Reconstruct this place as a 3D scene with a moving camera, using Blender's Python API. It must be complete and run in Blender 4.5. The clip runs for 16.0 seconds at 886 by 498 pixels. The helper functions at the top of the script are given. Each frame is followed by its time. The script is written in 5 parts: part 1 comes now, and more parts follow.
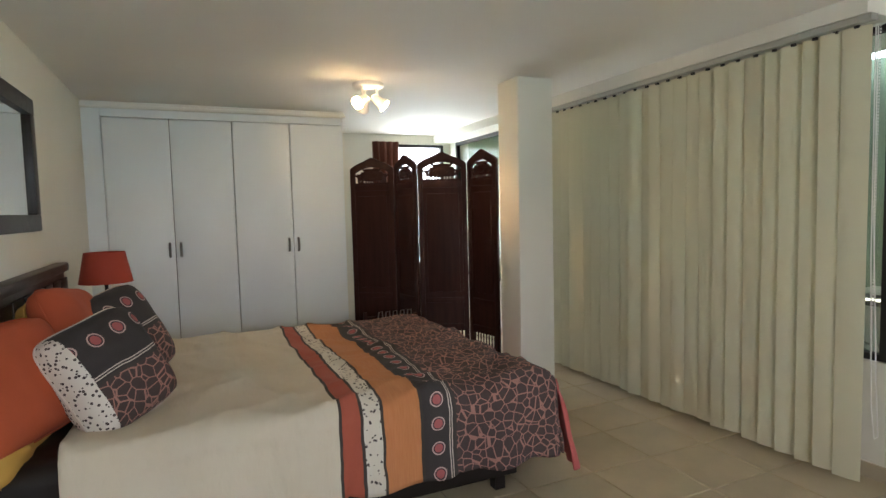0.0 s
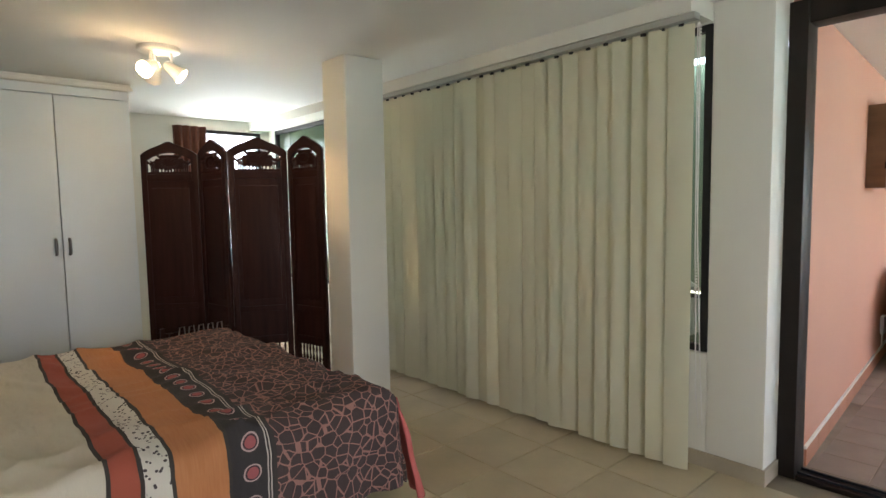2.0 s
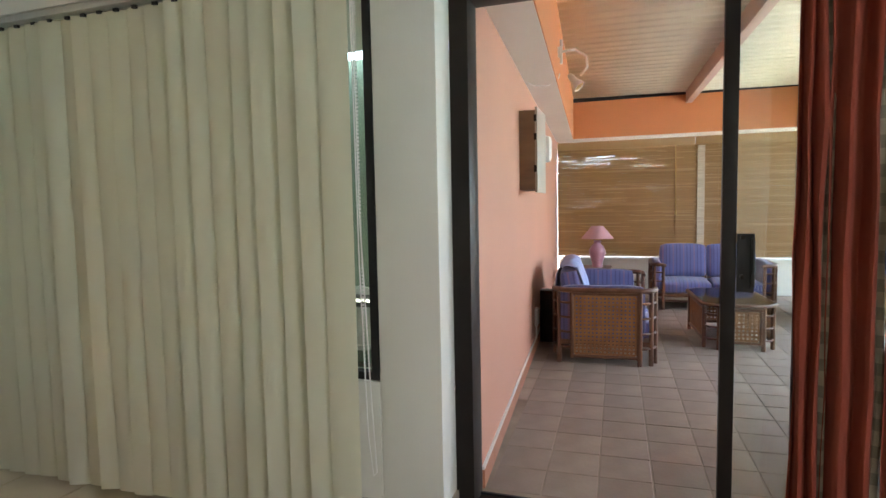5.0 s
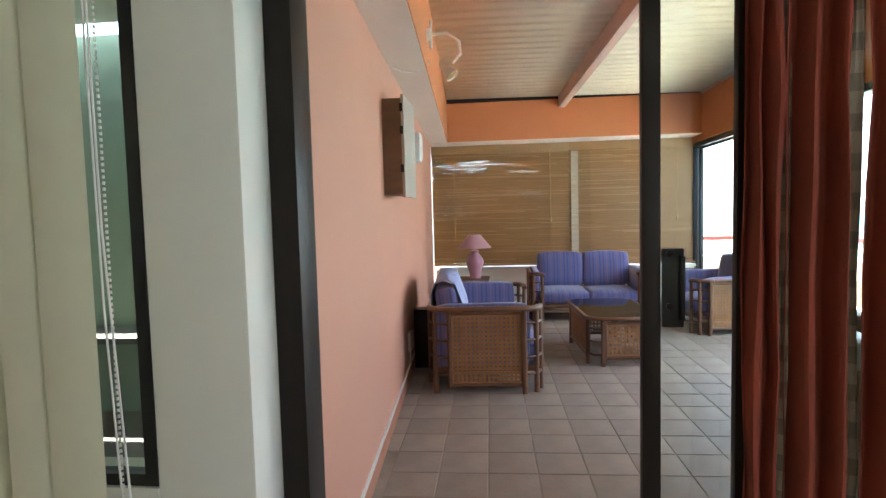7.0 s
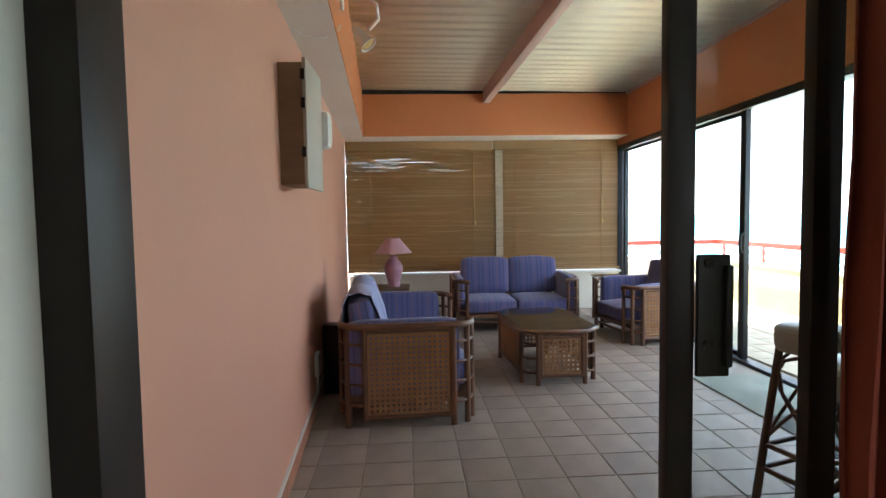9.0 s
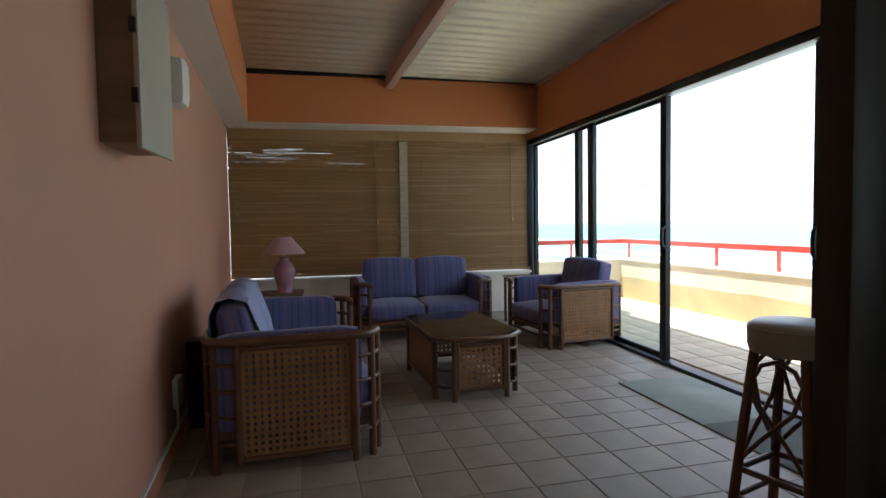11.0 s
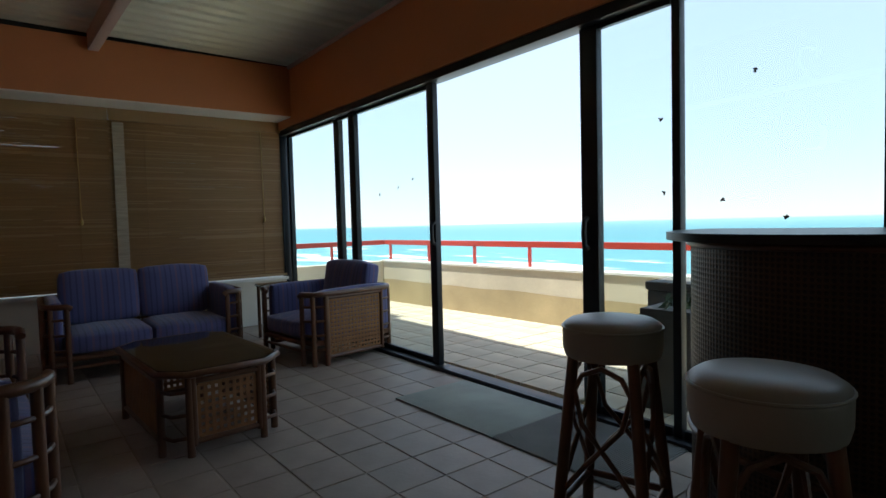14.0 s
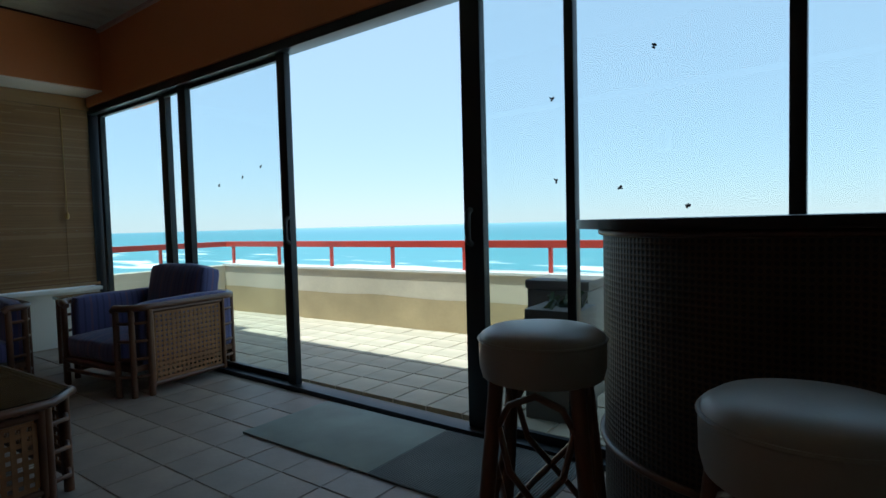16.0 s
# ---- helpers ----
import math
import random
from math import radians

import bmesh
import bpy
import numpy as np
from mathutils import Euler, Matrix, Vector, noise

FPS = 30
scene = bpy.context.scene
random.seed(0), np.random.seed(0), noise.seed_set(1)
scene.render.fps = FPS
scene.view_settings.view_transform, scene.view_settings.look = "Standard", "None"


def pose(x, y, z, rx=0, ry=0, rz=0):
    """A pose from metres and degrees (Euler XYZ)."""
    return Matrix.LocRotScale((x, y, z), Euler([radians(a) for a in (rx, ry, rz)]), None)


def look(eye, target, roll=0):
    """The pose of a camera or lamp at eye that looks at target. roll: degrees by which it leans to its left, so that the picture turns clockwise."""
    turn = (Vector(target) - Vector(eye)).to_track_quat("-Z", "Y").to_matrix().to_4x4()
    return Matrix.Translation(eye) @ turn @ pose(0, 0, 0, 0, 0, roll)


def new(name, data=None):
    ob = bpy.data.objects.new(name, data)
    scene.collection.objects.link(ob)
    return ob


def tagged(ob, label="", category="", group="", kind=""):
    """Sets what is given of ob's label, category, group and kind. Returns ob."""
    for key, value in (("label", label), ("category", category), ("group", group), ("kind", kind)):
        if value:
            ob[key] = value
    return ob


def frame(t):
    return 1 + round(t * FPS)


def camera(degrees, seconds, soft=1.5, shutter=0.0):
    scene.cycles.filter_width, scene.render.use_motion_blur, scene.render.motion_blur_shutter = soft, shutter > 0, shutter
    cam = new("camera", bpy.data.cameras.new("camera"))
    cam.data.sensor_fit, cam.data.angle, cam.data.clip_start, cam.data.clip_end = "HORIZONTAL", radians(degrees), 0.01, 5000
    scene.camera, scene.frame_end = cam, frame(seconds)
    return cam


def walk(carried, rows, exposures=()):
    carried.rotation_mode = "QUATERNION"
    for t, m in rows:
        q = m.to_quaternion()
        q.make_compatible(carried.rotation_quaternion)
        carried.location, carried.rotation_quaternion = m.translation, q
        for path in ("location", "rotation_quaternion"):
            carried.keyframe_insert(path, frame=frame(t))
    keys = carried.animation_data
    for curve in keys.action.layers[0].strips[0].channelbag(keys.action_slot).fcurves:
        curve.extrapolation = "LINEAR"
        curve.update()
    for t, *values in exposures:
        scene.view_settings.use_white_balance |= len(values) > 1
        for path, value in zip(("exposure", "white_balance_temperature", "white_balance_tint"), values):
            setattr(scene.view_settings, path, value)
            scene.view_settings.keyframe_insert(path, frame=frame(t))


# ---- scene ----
cam = camera(76.7, 16.0)
PATH = [
    (0, (0.273, -0.185, 1.506), (1.085, 1.638, 1.365), -1.4),
    (0.5, (0.333, -0.091, 1.52), (1.258, 1.675, 1.367), -1.3),
    (1, (0.379, -0.001, 1.514), (1.4, 1.711, 1.357), -1.3),
    (1.5, (0.451, 0.114, 1.499), (1.602, 1.742, 1.342), -1.1),
    (2, (0.487, 0.212, 1.477), (1.813, 1.701, 1.319), -1.0),
    (2.5, (0.573, 0.271, 1.427), (2.04, 1.623, 1.281), -1.0),
    (3, (0.723, 0.306, 1.452), (2.292, 1.537, 1.294), -0.8),
    (3.5, (0.873, 0.337, 1.449), (2.523, 1.457, 1.294), -1.0),
    (4, (0.994, 0.363, 1.429), (2.722, 1.359, 1.276), -0.8),
    (4.5, (1.136, 0.395, 1.438), (2.95, 1.223, 1.284), -0.8),
    (5, (1.291, 0.434, 1.425), (3.183, 1.066, 1.276), -1.1),
    (7.5, (2.247, 0.528, 1.42), (4.237, 0.673, 1.29), -1.3),
    (8, (2.397, 0.559, 1.422), (4.392, 0.627, 1.29), -1.1),
    (10.5, (3.308, 0.542, 1.265), (5.277, 0.206, 1.169), -0.9),
    (11, (3.446, 0.512, 1.251), (5.395, 0.078, 1.153), -0.9),
    (11.5, (3.604, 0.455, 1.246), (5.527, -0.086, 1.151), -0.9),
    (12, (3.703, 0.416, 1.234), (5.593, -0.231, 1.134), -1.0),
    (12.5, (3.81, 0.372, 1.224), (5.656, -0.391, 1.123), -1.1),
    (13, (3.924, 0.345, 1.208), (5.681, -0.606, 1.11), -1.2),
    (13.5, (3.995, 0.332, 1.204), (5.654, -0.78, 1.107), -1.4),
    (14, (4.105, 0.275, 1.176), (5.697, -0.933, 1.081), -1.5),
    (14.5, (4.221, 0.213, 1.158), (5.701, -1.128, 1.061), -1.3),
    (15, (4.308, 0.118, 1.153), (5.699, -1.315, 1.054), -1.6),
    (15.5, (4.414, 0.048, 1.14), (5.736, -1.449, 1.043), -1.4),
    (16, (4.552, 0.002, 1.122), (5.771, -1.58, 1.024), -1.5),
]
EXPOSURES = [(0.0, 3.68, 6800, 19), (2.0, 3.65, 6750, 18), (3.5, 3.65, 6650, 17), (5.0, 3.72, 6550, 17), (8.0, 3.35, 6450, 13), (10.3, 2.3, 6550, 12), (11.5, 1.65, 6500, 12),
             (12.5, 1.35, 6450, 13), (13.5, 1.0, 6300, 10), (14.5, 0.65, 5950, 4), (16.0, 0.35, 5450, -2)]
walk(cam, [(t, look(eye, target, roll)) for t, eye, target, roll in PATH], EXPOSURES)

# ---- world, sun and large lights ----
SUN_TO = Vector((0.12, 0.22, 1.0)).normalized()
world = bpy.data.worlds.new("sky")
scene.world = world
world.use_nodes = True
wn = world.node_tree
sky = wn.nodes.new("ShaderNodeTexSky")
sky.sky_type = "NISHITA"
sky.sun_disc = False
sky.sun_elevation = math.asin(SUN_TO.z)
sky.sun_rotation = math.atan2(SUN_TO.x, SUN_TO.y)
sky.dust_density = 0.0
sky.air_density = 1.25
sky.ozone_density = 2.0
sky.altitude = 50
haze = wn.nodes.new("ShaderNodeMix")
haze.data_type = "RGBA"
haze.inputs[0].default_value = 0.75
haze.inputs[7].default_value = (3.55, 4.1, 4.95, 1)
wn.links.new(sky.outputs[0], haze.inputs[6])
wn.links.new(haze.outputs[2], wn.nodes["Background"].inputs[0])
wn.nodes["Background"].inputs[1].default_value = 0.15


def lamp(name, kind, energy, color, m, size=1.0, size_y=None, angle=None):
    d = bpy.data.lights.new(name, kind)
    d.energy, d.color = energy, color
    if kind == "AREA":
        d.size = size
        if size_y:
            d.shape, d.size_y = "RECTANGLE", size_y
    elif kind == "SUN":
        d.angle = radians(angle)
    else:
        d.shadow_soft_size = size
    ob = new(name, d)
    ob.matrix_world = m
    return ob


lamp("sun", "SUN", 5.0, (1.0, 0.95, 0.86), look(SUN_TO * 30, (0, 0, 0)), angle=0.55)
# daylight of the rear window, and a fill lamp in an added, unseen opening
lamp("daylight_rear_window", "AREA", 1.8, (0.95, 0.98, 1.0), look((2.95, 6.80, 1.6), (2.95, 5.0, 1.4)), 1.0, 1.5)
lamp("fill_added_opening", "AREA", 3.0, (0.90, 0.96, 1.0), look((0.9, -2.50, 1.55), (0.9, 0.0, 1.3)), 1.15, 1.05)

# ---- materials ----


def nodes_of(name):
    m = bpy.data.materials.new(name)
    m.use_nodes = True
    nt = m.node_tree
    return m, nt, nt.nodes["Principled BSDF"]


def node(nt, kind, **kw):
    n = nt.nodes.new(kind)
    for k, v in kw.items():
        if k == "op":
            n.operation = v
        elif k == "blend":
            n.blend_type = v
        elif k == "dtype":
            n.data_type = v
        elif k == "feature":
            n.feature = v
        else:
            n.inputs[k.replace("_", " ").capitalize() if k.islower() else k].default_value = v
    return n


def mix(nt, fac, a, b, blend="MIX"):
    n = nt.nodes.new("ShaderNodeMix")
    n.data_type, n.blend_type = "RGBA", blend
    for i, v in ((0, fac), (6, a), (7, b)):
        if hasattr(v, "is_linked"):
            nt.links.new(v, n.inputs[i])
        elif i == 0:
            n.inputs[0].default_value = v
        else:
            n.inputs[i].default_value = (*v, 1)
    return n.outputs[2]


def calc(nt, op, a, b=0.0, c=0.0):
    n = nt.nodes.new("ShaderNodeMath")
    n.operation = op
    for i, v in enumerate((a, b, c)):
        if hasattr(v, "is_linked"):
            nt.links.new(v, n.inputs[i])
        else:
            n.inputs[i].default_value = v
    return n.outputs[0]


def coords(nt, kind="Object", scale=None):
    tc = nt.nodes.new("ShaderNodeTexCoord")
    out = tc.outputs[kind]
    if scale:
        mp = nt.nodes.new("ShaderNodeMapping")
        mp.inputs["Scale"].default_value = scale
        nt.links.new(out, mp.inputs[0])
        out = mp.outputs[0]
    return out


def noise_tex(nt, vec, scale, detail=4.0):
    n = nt.nodes.new("ShaderNodeTexNoise")
    n.inputs["Scale"].default_value, n.inputs["Detail"].default_value = scale, detail
    nt.links.new(vec, n.inputs["Vector"])
    return n.outputs["Fac"]


def ramp(nt, fac, lo, hi):
    n = nt.nodes.new("ShaderNodeMapRange")
    n.inputs[1].default_value, n.inputs[2].default_value = lo, hi
    nt.links.new(fac, n.inputs[0])
    return n.outputs[0]


def bump(nt, bsdf, height, strength=0.2, dist=0.01):
    n = nt.nodes.new("ShaderNodeBump")
    n.inputs["Strength"].default_value, n.inputs["Distance"].default_value = strength, dist
    nt.links.new(height, n.inputs["Height"])
    nt.links.new(n.outputs[0], bsdf.inputs["Normal"])


def surface(name, base, rough=0.6, vary=0.12, coarse=1.5, fine=60.0, relief=0.15, dist=0.004, stretch=None, metal=0.0,
            tint=None, random_piece=0.0, coat=0.0, spec=0.5):
    """A painted, woven or raw surface: two scales of variation and fine relief."""
    m, nt, b = nodes_of(name)
    v = coords(nt, "Object", stretch)
    big, small = noise_tex(nt, v, coarse, 5.0), noise_tex(nt, v, fine, 3.0)
    dark = tuple(c * (1 - vary) for c in base)
    light = tint or tuple(min(1, c * (1 + vary * 0.7)) for c in base)
    col = mix(nt, ramp(nt, big, 0.3, 0.7), dark, light)
    col = mix(nt, calc(nt, "MULTIPLY", small, vary), col, tuple(c * 0.55 for c in base))
    if random_piece:
        info = nt.nodes.new("ShaderNodeObjectInfo")
        col = mix(nt, calc(nt, "MULTIPLY", info.outputs["Random"], random_piece), col, tuple(c * 0.5 for c in base))
    nt.links.new(col, b.inputs["Base Color"])
    nt.links.new(calc(nt, "ADD", calc(nt, "MULTIPLY", big, 0.15), rough - 0.07), b.inputs["Roughness"])
    b.inputs["Metallic"].default_value = metal
    b.inputs["Specular IOR Level"].default_value = spec
    if coat:
        b.inputs["Coat Weight"].default_value = coat
        b.inputs["Coat Roughness"].default_value = 0.15
    if relief:
        bump(nt, b, small, relief, dist)
    return m


def glass_mat(name, color=(1, 1, 1), rough=0.0):
    """A thin pane: mostly clear, with a small mirror share."""
    m = bpy.data.materials.new(name)
    m.use_nodes = True
    nt = m.node_tree
    nt.nodes.clear()
    out = nt.nodes.new("ShaderNodeOutputMaterial")
    tr, gl, mx = nt.nodes.new("ShaderNodeBsdfTransparent"), nt.nodes.new("ShaderNodeBsdfGlossy"), nt.nodes.new("ShaderNodeMixShader")
    mx.inputs[0].default_value = 0.035
    tr.inputs[0].default_value = (*color, 1)
    gl.inputs["Roughness"].default_value = rough
    nt.links.new(tr.outputs[0], mx.inputs[1])
    nt.links.new(gl.outputs[0], mx.inputs[2])
    nt.links.new(mx.outputs[0], out.inputs[0])
    return m


M = {}
M["wall_cream"] = surface("wall_cream", (0.72, 0.70, 0.62), 0.7, 0.05, 0.8, 90, 0.08)
M["ceiling_white"] = surface("ceiling_white", (0.80, 0.79, 0.74), 0.75, 0.04, 0.8, 90, 0.06)
M["wall_pink"] = surface("wall_pink", (0.58, 0.285, 0.19), 0.65, 0.07, 0.9, 80, 0.12)
M["wall_orange"] = surface("wall_orange", (0.55, 0.20, 0.072), 0.6, 0.08, 1.0, 70, 0.12)
M["soffit_white"] = surface("soffit_white", (0.72, 0.66, 0.60), 0.7, 0.06, 1.2, 80, 0.1)
M["floor_cream_tile"] = surface("floor_cream_tile", (0.47, 0.385, 0.25), 0.42, 0.14, 3.0, 40, 0.05, random_piece=0.10)
M["grout_pale"] = surface("grout_pale", (0.23, 0.185, 0.125), 0.85, 0.2, 4, 120, 0.3)
M["floor_quarry_tile"] = surface("floor_quarry_tile", (0.36, 0.295, 0.24), 0.52, 0.34, 2.5, 45, 0.25, random_piece=0.3)
M["grout_grey"] = surface("grout_grey", (0.32, 0.27, 0.215), 0.9, 0.3, 4, 120, 0.4)
M["terracotta"] = surface("terracotta", (0.52, 0.215, 0.115), 0.5, 0.2, 3, 50, 0.15, random_piece=0.2)
M["skirting_tile"] = surface("skirting_tile", (0.45, 0.38, 0.28), 0.4, 0.15, 3, 40, 0.06)
M["white_board"] = surface("white_board", (0.70, 0.74, 0.76), 0.35, 0.03, 0.7, 60, 0.03)
M["trim_white"] = surface("trim_white", (0.74, 0.73, 0.68), 0.5, 0.06, 2, 60, 0.05)
M["dark_bronze"] = surface("dark_bronze", (0.022, 0.016, 0.013), 0.42, 0.25, 3, 80, 0.05, metal=0.1, spec=0.25)
M["dark_aluminium"] = surface("dark_aluminium", (0.016, 0.022, 0.028), 0.4, 0.2, 3, 80, 0.04, metal=0.3)
M["black"] = surface("black", (0.012, 0.012, 0.012), 0.5, 0.2, 4, 60, 0.05)
M["blind_fabric"] = surface("blind_fabric", (0.66, 0.63, 0.47), 0.85, 0.05, 1.0, 180, 0.15, 0.002, random_piece=0.05)
nt_ = M["blind_fabric"].node_tree
tl_, mx_ = nt_.nodes.new("ShaderNodeBsdfTranslucent"), nt_.nodes.new("ShaderNodeMixShader")
tl_.inputs[0].default_value, mx_.inputs[0].default_value = (0.72, 0.66, 0.48, 1), 0.25
nt_.links.new(nt_.nodes["Principled BSDF"].outputs[0], mx_.inputs[1])
nt_.links.new(tl_.outputs[0], mx_.inputs[2])
nt_.links.new(mx_.outputs[0], nt_.nodes["Material Output"].inputs[0])
M["rail_grey"] = surface("rail_grey", (0.42, 0.41, 0.37), 0.45, 0.1, 3, 60, 0.05, metal=0.3)
M["dark_wood"] = surface("dark_wood", (0.036, 0.011, 0.008), 0.55, 0.35, 2, 30, 0.12, stretch=(12, 12, 1.2), spec=0.18)
M["black_wood"] = surface("black_wood", (0.018, 0.014, 0.012), 0.35, 0.3, 2, 30, 0.1, stretch=(2, 14, 14), spec=0.25)
M["rattan"] = surface("rattan", (0.135, 0.056, 0.025), 0.36, 0.35, 6, 70, 0.25, 0.003, random_piece=0.2, coat=0.2)
M["cane"] = surface("cane", (0.31, 0.145, 0.055), 0.5, 0.3, 9, 120, 0.3, 0.002, coat=0.1)
M["cane_dark"] = surface("cane_dark", (0.14, 0.085, 0.048), 0.5, 0.3, 9, 120, 0.3, 0.002)
M["mauve_ceramic"] = surface("mauve_ceramic", (0.36, 0.17, 0.22), 0.3, 0.12, 6, 60, 0.05, coat=0.3)
M["mauve_shade"] = surface("mauve_shade", (0.46, 0.26, 0.29), 0.8, 0.08, 4, 160, 0.15)
M["red_shade"] = surface("red_shade", (0.36, 0.045, 0.022), 0.8, 0.08, 4, 180, 0.15)
M["rust_cotton"] = surface("rust_cotton", (0.46, 0.085, 0.030), 0.9, 0.15, 4, 220, 0.3, 0.003)
M["mustard_cotton"] = surface("mustard_cotton", (0.58, 0.33, 0.07), 0.9, 0.12, 4, 220, 0.3, 0.003)
M["pink_cotton"] = surface("pink_cotton", (0.50, 0.115, 0.105), 0.9, 0.12, 4, 220, 0.3, 0.003)
M["curtain_rust"] = surface("curtain_rust", (0.22, 0.035, 0.014), 0.9, 0.15, 3, 240, 0.3, 0.003)
M["curtain_pale"] = surface("curtain_pale", (0.34, 0.28, 0.20), 0.9, 0.15, 14, 200, 0.3, 0.003)
nt_ = M["curtain_pale"].node_tree
sz_ = nt_.nodes.new("ShaderNodeSeparateXYZ")
nt_.links.new(coords(nt_, "Object"), sz_.inputs[0])
mark_ = calc(nt_, "MULTIPLY", calc(nt_, "LESS_THAN", calc(nt_, "FRACT", calc(nt_, "MULTIPLY", sz_.outputs[2], 10.0)), 0.45), 0.5)
b_ = nt_.nodes["Principled BSDF"]
nt_.links.new(mix(nt_, mark_, b_.inputs["Base Color"].links[0].from_socket, (0.09, 0.07, 0.05)), b_.inputs["Base Color"])
M["curtain_brown"] = surface("curtain_brown", (0.12, 0.035, 0.018), 0.9, 0.4, 14, 200, 0.3, stretch=(18, 18, 1))
M["cream_vinyl"] = surface("cream_vinyl", (0.31, 0.28, 0.24), 0.36, 0.08, 3, 110, 0.12, 0.002)
M["mat_green"] = surface("mat_green", (0.29, 0.32, 0.28), 0.9, 0.2, 3, 260, 0.5, 0.004)
M["mat_rubber"] = surface("mat_rubber", (0.19, 0.19, 0.175), 0.8, 0.25, 3, 150, 0.4, 0.004)
M["terrace_paint"] = surface("terrace_paint", (0.62, 0.56, 0.43), 0.8, 0.18, 1.6, 30, 0.3, 0.006)
M["terrace_dado"] = surface("terrace_dado", (0.46, 0.37, 0.21), 0.8, 0.22, 1.6, 30, 0.3, 0.006)
M["terrace_tile"] = surface("terrace_tile", (0.56, 0.49, 0.36), 0.75, 0.3, 2.2, 30, 0.3, random_piece=0.25)
M["rail_red"] = surface("rail_red", (0.52, 0.055, 0.035), 0.45, 0.12, 3, 60, 0.06)
M["roof_sheet"] = surface("roof_sheet", (0.72, 0.71, 0.60), 0.4, 0.08, 1.2, 50, 0.04, metal=0.1)
M["rafter_paint"] = surface("rafter_paint", (0.55, 0.40, 0.35), 0.6, 0.08, 2, 60, 0.06)
M["box_brown"] = surface("box_brown", (0.23, 0.135, 0.075), 0.5, 0.2, 3, 40, 0.1, stretch=(1, 1, 6))
M["box_front"] = surface("box_front", (0.46, 0.41, 0.34), 0.5, 0.1, 3, 60, 0.06)
M["white_plastic"] = surface("white_plastic", (0.72, 0.70, 0.66), 0.4, 0.05, 4, 60, 0.03)
M["steel"] = surface("steel", (0.45, 0.44, 0.42), 0.3, 0.1, 6, 60, 0.03, metal=0.9)
M["brass"] = surface("brass", (0.52, 0.34, 0.12), 0.35, 0.2, 6, 60, 0.05, metal=0.8)
M["concrete_pot"] = surface("concrete_pot", (0.16, 0.15, 0.135), 0.85, 0.25, 4, 60, 0.4)
M["leaf"] = surface("leaf", (0.05, 0.085, 0.03), 0.6, 0.3, 8, 60, 0.1)
M["green_wall"] = surface("green_wall", (0.25, 0.30, 0.235), 0.7, 0.06, 1, 60, 0.08)
M["pane"] = glass_mat("pane", (0.93, 0.97, 0.96))
M["pane_green"] = glass_mat("pane_green", (0.84, 0.93, 0.87))
m_, nt_, b_ = nodes_of("mirror_glass")
b_.inputs["Base Color"].default_value, b_.inputs["Metallic"].default_value, b_.inputs["Roughness"].default_value = (0.85, 0.87, 0.87, 1), 1.0, 0.02
M["mirror"] = m_
M["table_glass"] = glass_mat("table_glass", (0.50, 0.56, 0.57), 0.03)
nt_ = M["table_glass"].node_tree
fr_ = nt_.nodes.new("ShaderNodeFresnel")
fr_.inputs["IOR"].default_value = 1.6
nt_.links.new(fr_.outputs[0], nt_.nodes["Mix Shader"].inputs[0])


def glow(name, color, strength):
    m, nt, b = nodes_of(name)
    b.inputs["Base Color"].default_value = (*color, 1)
    b.inputs["Emission Color"].default_value = (*color, 1)
    b.inputs["Emission Strength"].default_value = strength
    return m


M["bulb"] = glow("bulb", (1.0, 0.78, 0.45), 12.0)


def striped_fabric():
    m, nt, b = nodes_of("striped_blue_fabric")
    uv = coords(nt, "UV")
    sep = nt.nodes.new("ShaderNodeSeparateXYZ")
    nt.links.new(uv, sep.inputs[0])
    u = sep.outputs[0]
    w1 = calc(nt, "FRACT", calc(nt, "MULTIPLY", u, 22.0))
    w2 = calc(nt, "FRACT", calc(nt, "MULTIPLY", u, 7.3))
    weave = noise_tex(nt, coords(nt, "Object"), 260, 2)
    blot = noise_tex(nt, coords(nt, "Object"), 3, 4)
    col = mix(nt, calc(nt, "LESS_THAN", w1, 0.30), (0.085, 0.088, 0.225), (0.038, 0.042, 0.125))
    col = mix(nt, calc(nt, "LESS_THAN", w2, 0.13), col, (0.17, 0.10, 0.17))
    col = mix(nt, calc(nt, "MULTIPLY", weave, 0.35), col, (0.22, 0.22, 0.40))
    col = mix(nt, calc(nt, "MULTIPLY", blot, 0.25), col, (0.05, 0.05, 0.11))
    nt.links.new(col, b.inputs["Base Color"])
    b.inputs["Roughness"].default_value = 0.88
    b.inputs["Sheen Weight"].default_value = 0.25
    bump(nt, b, weave, 0.3, 0.003)
    return m


M["blue_stripe"] = striped_fabric()
M["blue_throw"] = surface("blue_throw", (0.30, 0.34, 0.52), 0.85, 0.08, 4, 200, 0.25, 0.003)


